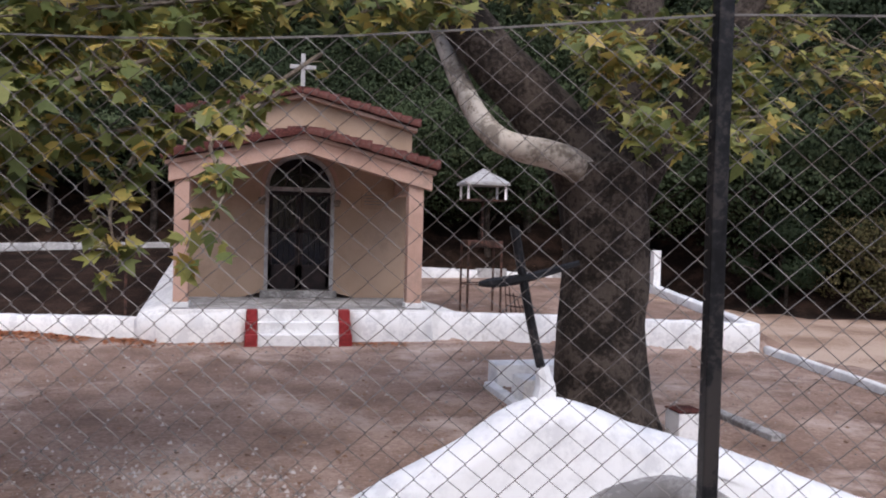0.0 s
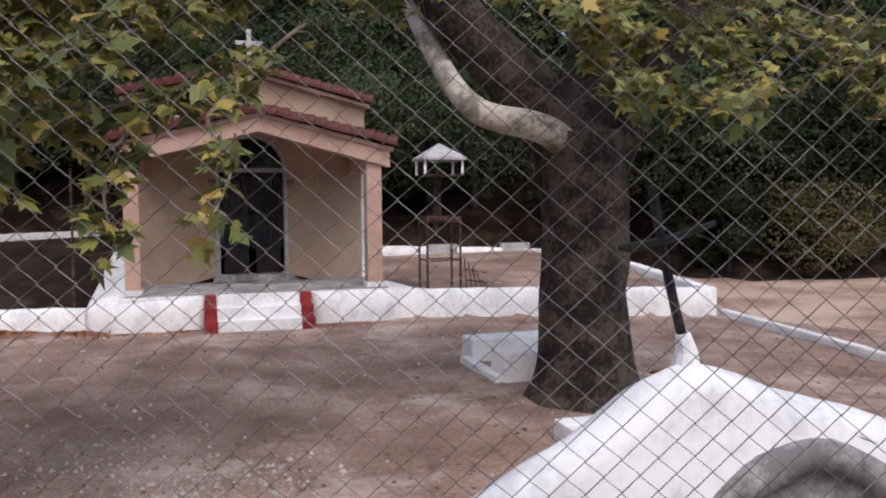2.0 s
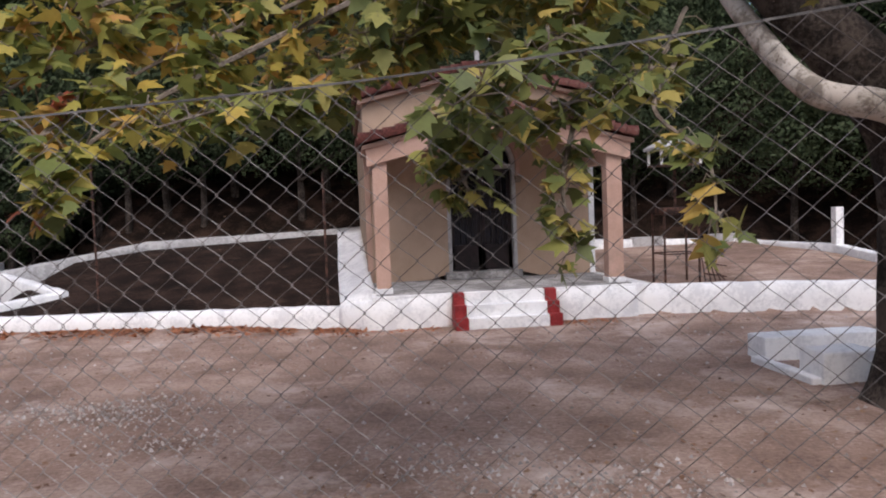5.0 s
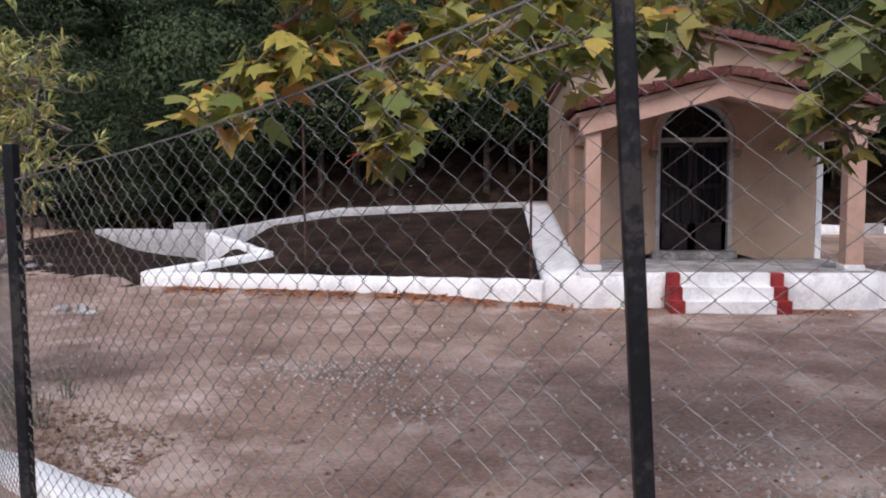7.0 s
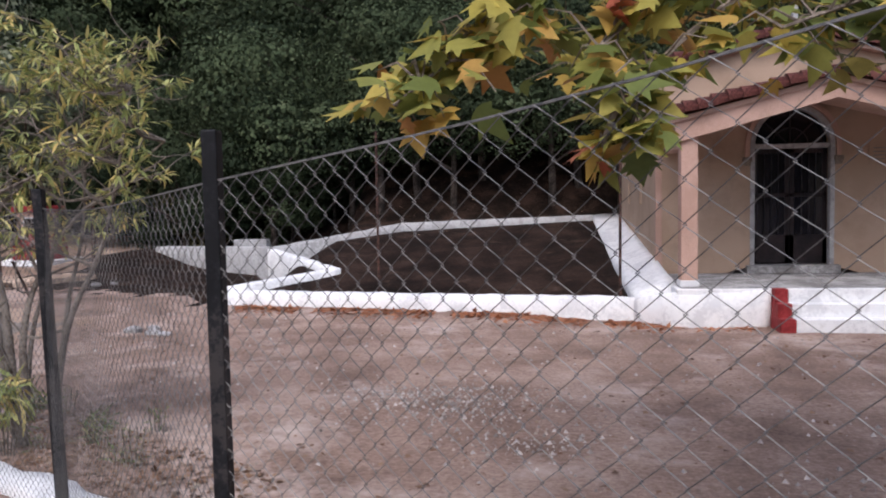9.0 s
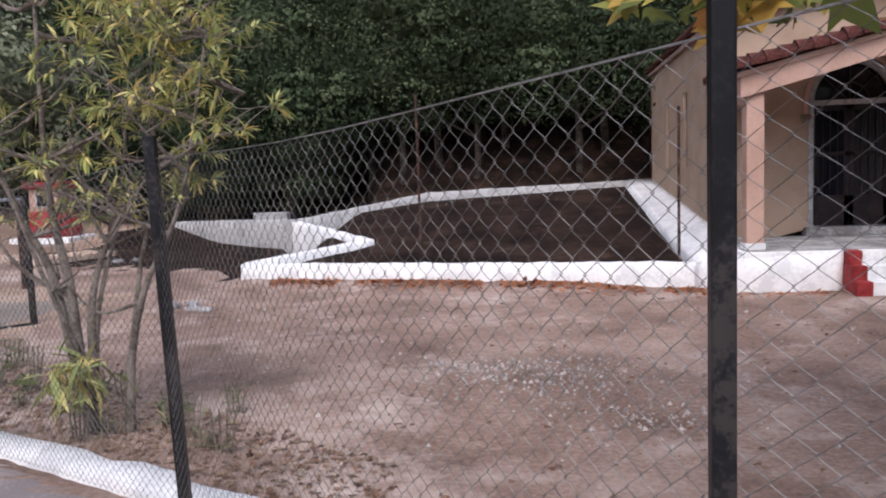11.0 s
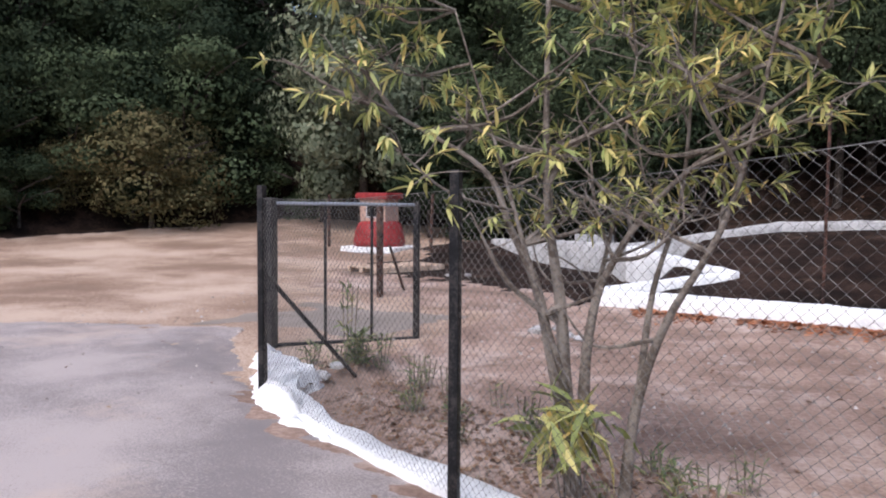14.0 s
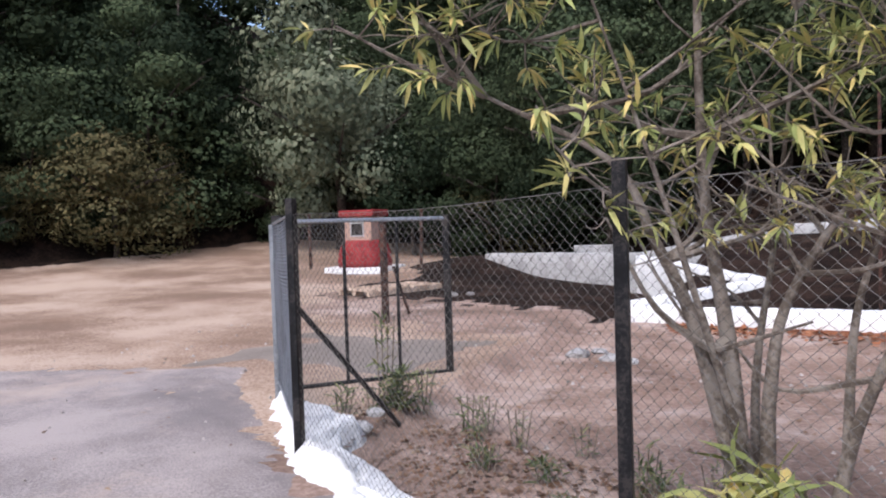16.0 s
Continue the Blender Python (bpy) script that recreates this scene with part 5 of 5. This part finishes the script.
def tuft(name, x, y, n, length, height, mat, label, cat="plant", w=0.07, flop=0.6):
    z0 = ground_z(x, y)
    at = np.array([x, y, z0 - 0.01]) + np.c_[RNG.normal(size=(n, 2)) * 0.08 * length / 0.3, RNG.uniform(0, height, n)]
    al = np.c_[RNG.normal(size=(n, 2)) * flop, RNG.uniform(0.1, 1.0, n)]
    ob = thing(name, (x, y, z0), label, cat)
    put("leaves", leaf_mesh("leaves", at, al, np.c_[RNG.normal(size=(n, 2)) * 0.3, np.ones(n)], RNG.uniform(0.5, 1.1, n) * length, lance(w)), mat, ob)
    bm = bmesh.new()
    for k in range(4):
        tube(bm, [(x + 0.03 * k - 0.05, y, z0 - 0.03), (x + 0.06 * k - 0.09, y + 0.02, z0 + height)], 0.006, 4)
    part("stalk", bm, M_TWIG, ob)
    return ob


shoot = thing("oleander_shoot", (-7.35, -5.62, ground_z(-7.35, -5.62)), "drooping yellow-green oleander shoot", "plant")
sx, sy, sz0 = -7.35, -5.62, ground_z(-7.35, -5.62)
bm = bmesh.new()
for k in range(5):
    tube(bm, curve([(sx + 0.02 * k - 0.04, sy, sz0 - 0.04), (sx + 0.05 * k - 0.1, sy + 0.02, sz0 + 0.3), (sx + 0.08 * k - 0.16, sy, sz0 + 0.55)], 3), 0.006, 5)
part("stalk", bm, M_OLETWIG, shoot)
n = 90
at = np.array([sx, sy, sz0 + 0.5]) + RNG.normal(size=(n, 3)) * [0.09, 0.09, 0.07]
put("leaves", leaf_mesh("leaves", at, np.c_[RNG.normal(size=(n, 2)) * 0.45, RNG.uniform(-1.0, 0.35, n)], np.c_[RNG.normal(size=(n, 2)) * 0.7, np.ones(n)], RNG.uniform(0.5, 1.1, n) * 0.27, lance(0.09)), M_OLE, shoot)
tuft("oleander_shoot", -10.25, -3.3, 70, 0.13, 0.75, M_WEED, "upright grey-green oleander shoot by the gate", w=0.1)
for k in range(26):
    f = float(RNG.uniform(0, 1))
    x, y = -10.3 + 4.2 * f + float(RNG.normal()) * 0.15, -3.6 - 2.4 * f + abs(float(RNG.normal())) * 0.35
    tuft("weed_clump", x, y, int(RNG.integers(14, 60)), float(RNG.uniform(0.08, 0.17)), float(RNG.uniform(0.08, 0.3)), M_WEED, "low dry weeds beside the kerb", w=0.06, flop=1.0)
tuft("weed_clump", -10.1, -3.35, 200, 0.16, 0.3, M_WEED, "thick weeds under the gate shoot", w=0.09, flop=1.1)

# ---------- woods ----------
def crown_mesh(name, blobs, n, size, seed):
    g = np.random.default_rng(seed)
    at, al, up = [], [], []
    for (cx, cy, cz), (rx, ry, rz), share in blobs:
        k = int(n * share)
        v = g.normal(size=(k, 3))
        v /= np.linalg.norm(v, axis=1, keepdims=True)
        lump = 1 + 0.22 * np.sin(v[:, 0] * 5 + seed) * np.cos(v[:, 1] * 6) + 0.15 * np.sin(v[:, 2] * 9 + cx)
        r = lump * g.uniform(0.75, 1.04, k)
        at.append(np.array([cx, cy, cz]) + v * r[:, None] * [rx, ry, rz])
        w = g.normal(size=(k, 3)) + [0, 0, -0.4]
        al.append(w - (w * v).sum(1, keepdims=True) * v * 0.85)
        up.append(v + [0, 0, 0.25] + g.normal(size=(k, 3)) * 0.28)
    at, al, up = map(np.concatenate, (at, al, up))
    return leaf_mesh(name, at, al, up, g.uniform(0.6, 1.3, len(at)) * size, oval())


def blobs_for(seed, height, radius, low=0.1):
    g = np.random.default_rng(seed)
    out = []
    for k in range(16):
        a, f = g.uniform(0, 6.28), g.uniform(low, 1.0)
        rr = radius * (0.75 - 0.5 * abs(f - 0.45)) * g.uniform(0.3, 1.0)
        s = radius * g.uniform(0.24, 0.52)
        out.append(((rr * math.cos(a), rr * math.sin(a), height * (0.08 + 0.86 * f)), (s, s, s * g.uniform(0.55, 0.9)), 1 / 16))
    return out


def tree(name, seed, height, radius, n, size, mat, label, low=0.1):
    ob = thing(name, (0, 0, 0), label, "tree" if height > 3.5 else "bush", group="woods")
    bm = bmesh.new()
    tube(bm, curve([(0, 0, -0.6), (0.1, 0, height * 0.3), (-0.1, 0.1, height * 0.6), (0.05, 0, height * 0.9)], 4), list(np.linspace(0.05 * height * 0.5, 0.02, 13)), 7, rough=0.15)
    part("trunk", bm, M_BARK, ob, "dark trunk", True)
    g = np.random.default_rng(seed)
    for k in range(5):
        a = g.uniform(0, 6.28)
        bm = bmesh.new()
        z = height * g.uniform(0.25, 0.6)
        tube(bm, [(0, 0, z), (0.4 * radius * math.cos(a), 0.4 * radius * math.sin(a), z + 0.12 * height), (0.8 * radius * math.cos(a), 0.8 * radius * math.sin(a), z + 0.2 * height)], [0.05, 0.035, 0.015], 5)
        part("limb", bm, M_BARK, ob)
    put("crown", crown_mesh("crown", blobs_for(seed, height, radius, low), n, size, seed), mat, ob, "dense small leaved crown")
    return ob


KINDS = [tree("evergreen_tree", 11, 6.5, 2.6, 14000, 0.135, M_WOODS, "dark evergreen oak on the wooded bank"),
         tree("evergreen_tree", 12, 7.5, 2.4, 14000, 0.135, M_WOODS, "tall dark evergreen oak on the wooded bank"),
         tree("evergreen_tree", 13, 5.5, 2.8, 14000, 0.13, M_WOODS, "broad evergreen oak on the wooded bank"),
         tree("olive_brown_bush", 14, 3.2, 2.0, 10000, 0.105, M_WOODSB, "rounded olive brown bush at the wood edge"),
         tree("evergreen_bush", 15, 3.0, 1.8, 10000, 0.105, M_WOODS, "dark green bush at the wood edge"),
         tree("spreading_evergreen_tree", 16, 6.0, 3.4, 13000, 0.13, M_WOODS, "evergreen oak spreading over the dark bank", 0.42),
         tree("grey_green_tree", 17, 5.6, 2.9, 14000, 0.13, M_GREYLEAF, "rounded grey-green tree at the edge of the lot", 0.12)]
wr = random.Random(21)
spots = []
LINE = [Vector((x, wood_y(x))) for x in (-34, -30, -27, -24, -18, -13.5, -10, -1, 4, 10, 14, 24, 34)]
for a, b_ in zip(LINE, LINE[1:]):
    run = b_ - a
    out = Vector((-run.y, run.x)).normalized()
    n = max(1, int(run.length / 1.9))
    for i in range(n):
        for row, kinds in ((0.4, (4, 4, 3)), (1.7, (4, 2, 4)), (3.8, (0, 2, 2)), (6.4, (0, 1)), (9.4, (1, 0)), (12.5, (1,)), (16.0, (1,))):
            if row < 3 and -11.5 < a.x + run.x * i / n < 12.5:
                continue
            p = a + run * (i + wr.uniform(0.1, 0.9)) / n + out * (row + wr.uniform(-0.5, 0.6))
            if row == 3.8 and 4 < p.x < 34:
                kinds = (5,)
            spots.append((wr.choice(kinds), p.x, p.y, wr.uniform(0.8, 1.25) * (0.8 if row < 1 else 2.2 if row > 12 else 1.7 if row > 9 else 1.25 if row > 5 else 1.0)))
spots += [(1, -30.5, 17, 1.7), (0, -28.5, 19.5, 1.6), (1, -25, 20, 1.7), (1, -33.5, 13, 1.7), (0, -31.5, 12.5, 1.5), (1, -22, 22, 1.7), (1, -19, 23, 1.7), (0, -27.5, 14.5, 1.4), (2, -26.5, 11.5, 1.3), (1, -36, 4, 1.7), (1, -35, 8, 1.7), (0, -16, 24, 1.7), (1, -12, 24, 1.7)]
spots += [(3, -26.0, 9.4, 1.35), (6, -20.5, 13.6, 1.4), (4, -22.6, 14.2, 1.2), (4, -17.5, 13.2, 1.2), (4, -14.6, 12.6, 1.1), (2, -16.5, 15.0, 1.1)]
spots += [(5, -11.5 + 2.3 * k + wr.uniform(-0.4, 0.4), 11.6 + wr.uniform(0, 0.8), wr.uniform(0.85, 1.05)) for k in range(10)]
spots += [(1, 9, 21, 2.4), (1, 13, 20, 2.4), (1, 17, 17.5, 2.4), (1, 21, 15, 2.4)]
spots += [(5, -10.8 + 2.6 * k + wr.uniform(-0.4, 0.4), 10.9 + wr.uniform(-0.2, 0.3), wr.uniform(0.72, 0.85)) for k in range(8)]
spots += [(5, 11.5 + 2.2 * k, wood_y(11.5 + 2.2 * k) + 1.2 + wr.uniform(-0.3, 0.4), wr.uniform(0.85, 1.05)) for k in range(9)]
used = set()
for k, x, y, s in spots:
    m = pose(x, y, ground_z(x, y) - 0.15, 0, 0, wr.uniform(0, 360))
    if k not in used:
        ob = KINDS[k]
        used.add(k)
        ob.matrix_basis = m
    else:
        ob = copy_thing(KINDS[k], m)
    ob.scale = (s, s, s * wr.uniform(0.9, 1.1))
# woods across the lane, behind the walker, close the place
for x in np.arange(-26, 30, 3.4):
    ob = copy_thing(KINDS[int(wr.choice((0, 1, 2)))], pose(float(x), -24 + wr.uniform(-2, 2), road_z(float(x)) - 0.2, 0, 0, wr.uniform(0, 360)))

# ---------- litter ----------
def litter(name, pts, size, mat, label, outline):
    n = len(pts)
    at = np.array([(x, y, ground_z(x, y) + uneven(x, y) + 0.012) for x, y in pts])
    ob = put(name, leaf_mesh(name, at, np.c_[RNG.normal(size=(n, 2)), RNG.normal(size=n) * 0.15], np.c_[RNG.normal(size=(n, 2)) * 0.25, np.ones(n)], RNG.uniform(0.5, 1.2, n) * size, outline), mat)
    return tagged(ob, label, "leaf litter", kind="stuff")


def scatter(n, x0, x1, y0, y1, ok):
    out = []
    while len(out) < n:
        x, y = float(RNG.uniform(x0, x1)), float(RNG.uniform(y0, y1))
        if ok(x, y):
            out.append((x, y))
    return out


inside = lambda x, y: fence_side(x, y) < -0.4 and y < wall_y(x) - 0.15
litter("fallen_leaves", scatter(2600, -10, 9, -11, 3, inside), 0.055, M_LITTER, "scattered dry leaves on the packed dirt", maple())
litter("leaf_drift", [(float(x), wall_y(x) - 0.2 - abs(float(RNG.normal())) * 0.3) for x in RNG.uniform(-8.6, -0.1, 3200) if abs(math.sin(x * 1.3)) > 0.2], 0.095, M_ORANGELITTER, "drift of orange leaves along the low wall", maple())
litter("leaf_drift", [(float(x), 0.35 - abs(float(RNG.normal())) * 0.2) for x in RNG.uniform(1.78, 2.7, 140)], 0.07, M_ORANGELITTER, "orange leaves heaped beside the steps", maple())
litter("kerb_leaves", scatter(2200, -10.4, -5, -7, -2.5, lambda x, y: -1.6 < fence_side(x, y) < -0.35), 0.06, M_LITTER, "dry leaves gathered inside the fence", maple())
litter("lane_leaves", scatter(120, -15, -8, -9, -2, lambda x, y: fence_side(x, y) > 0.3), 0.06, M_LITTER, "few dry leaves on the lane", maple())
litter("bank_leaves", scatter(350, -18, 10, 6, 16, lambda x, y: y > wood_y(x) - 2.5), 0.09, M_LITTER, "dry leaves on the wooded bank", maple())
bm = bmesh.new()
rp = random.Random(5)
pebbles = scatter(3600, -15, 10, -11, 4, lambda x, y: (fence_side(x, y) < -0.4 or x < -10.6) and y < wall_y(x) - 0.1)
gravel = (((-3.9, -3.9), (0.75, 0.55), 900), ((-0.1, -7.1), (0.7, 0.45), 900), ((-0.9, -6.3), (0.6, 0.4), 300), ((-4.5, -3.6), (0.5, 0.3), 300), ((-3.4, -5.0), (0.5, 0.4), 300))
for (gx, gy), (ga, gb), n in gravel:  # thin spreads of pale gravel
    pebbles += [(gx + ga * float(a), gy + gb * float(b)) for a, b in RNG.normal(size=(n, 2)) * 0.75]
tet = [Vector(v) for v in ((1, 0, -0.3), (-0.5, 0.8, -0.3), (-0.5, -0.8, -0.3), (0.1, 0.1, 0.7))]
for x, y in pebbles:
    s = 0.006 + 0.026 * rp.random() ** 3
    a = Matrix.Rotation(rp.uniform(0, 6.28), 3, "Z")
    vs = [bm.verts.new(Vector((x, y, ground_z(x, y) + uneven(x, y) + s * 0.3)) + (a @ v) * s) for v in tet]
    for f in ((0, 1, 2), (0, 1, 3), (1, 2, 3), (2, 0, 3)):
        bm.faces.new([vs[k] for k in f])
tagged(part("pebbles", bm, M_PEBBLE), "pale pebbles on the packed dirt", "pebbles", kind="stuff")
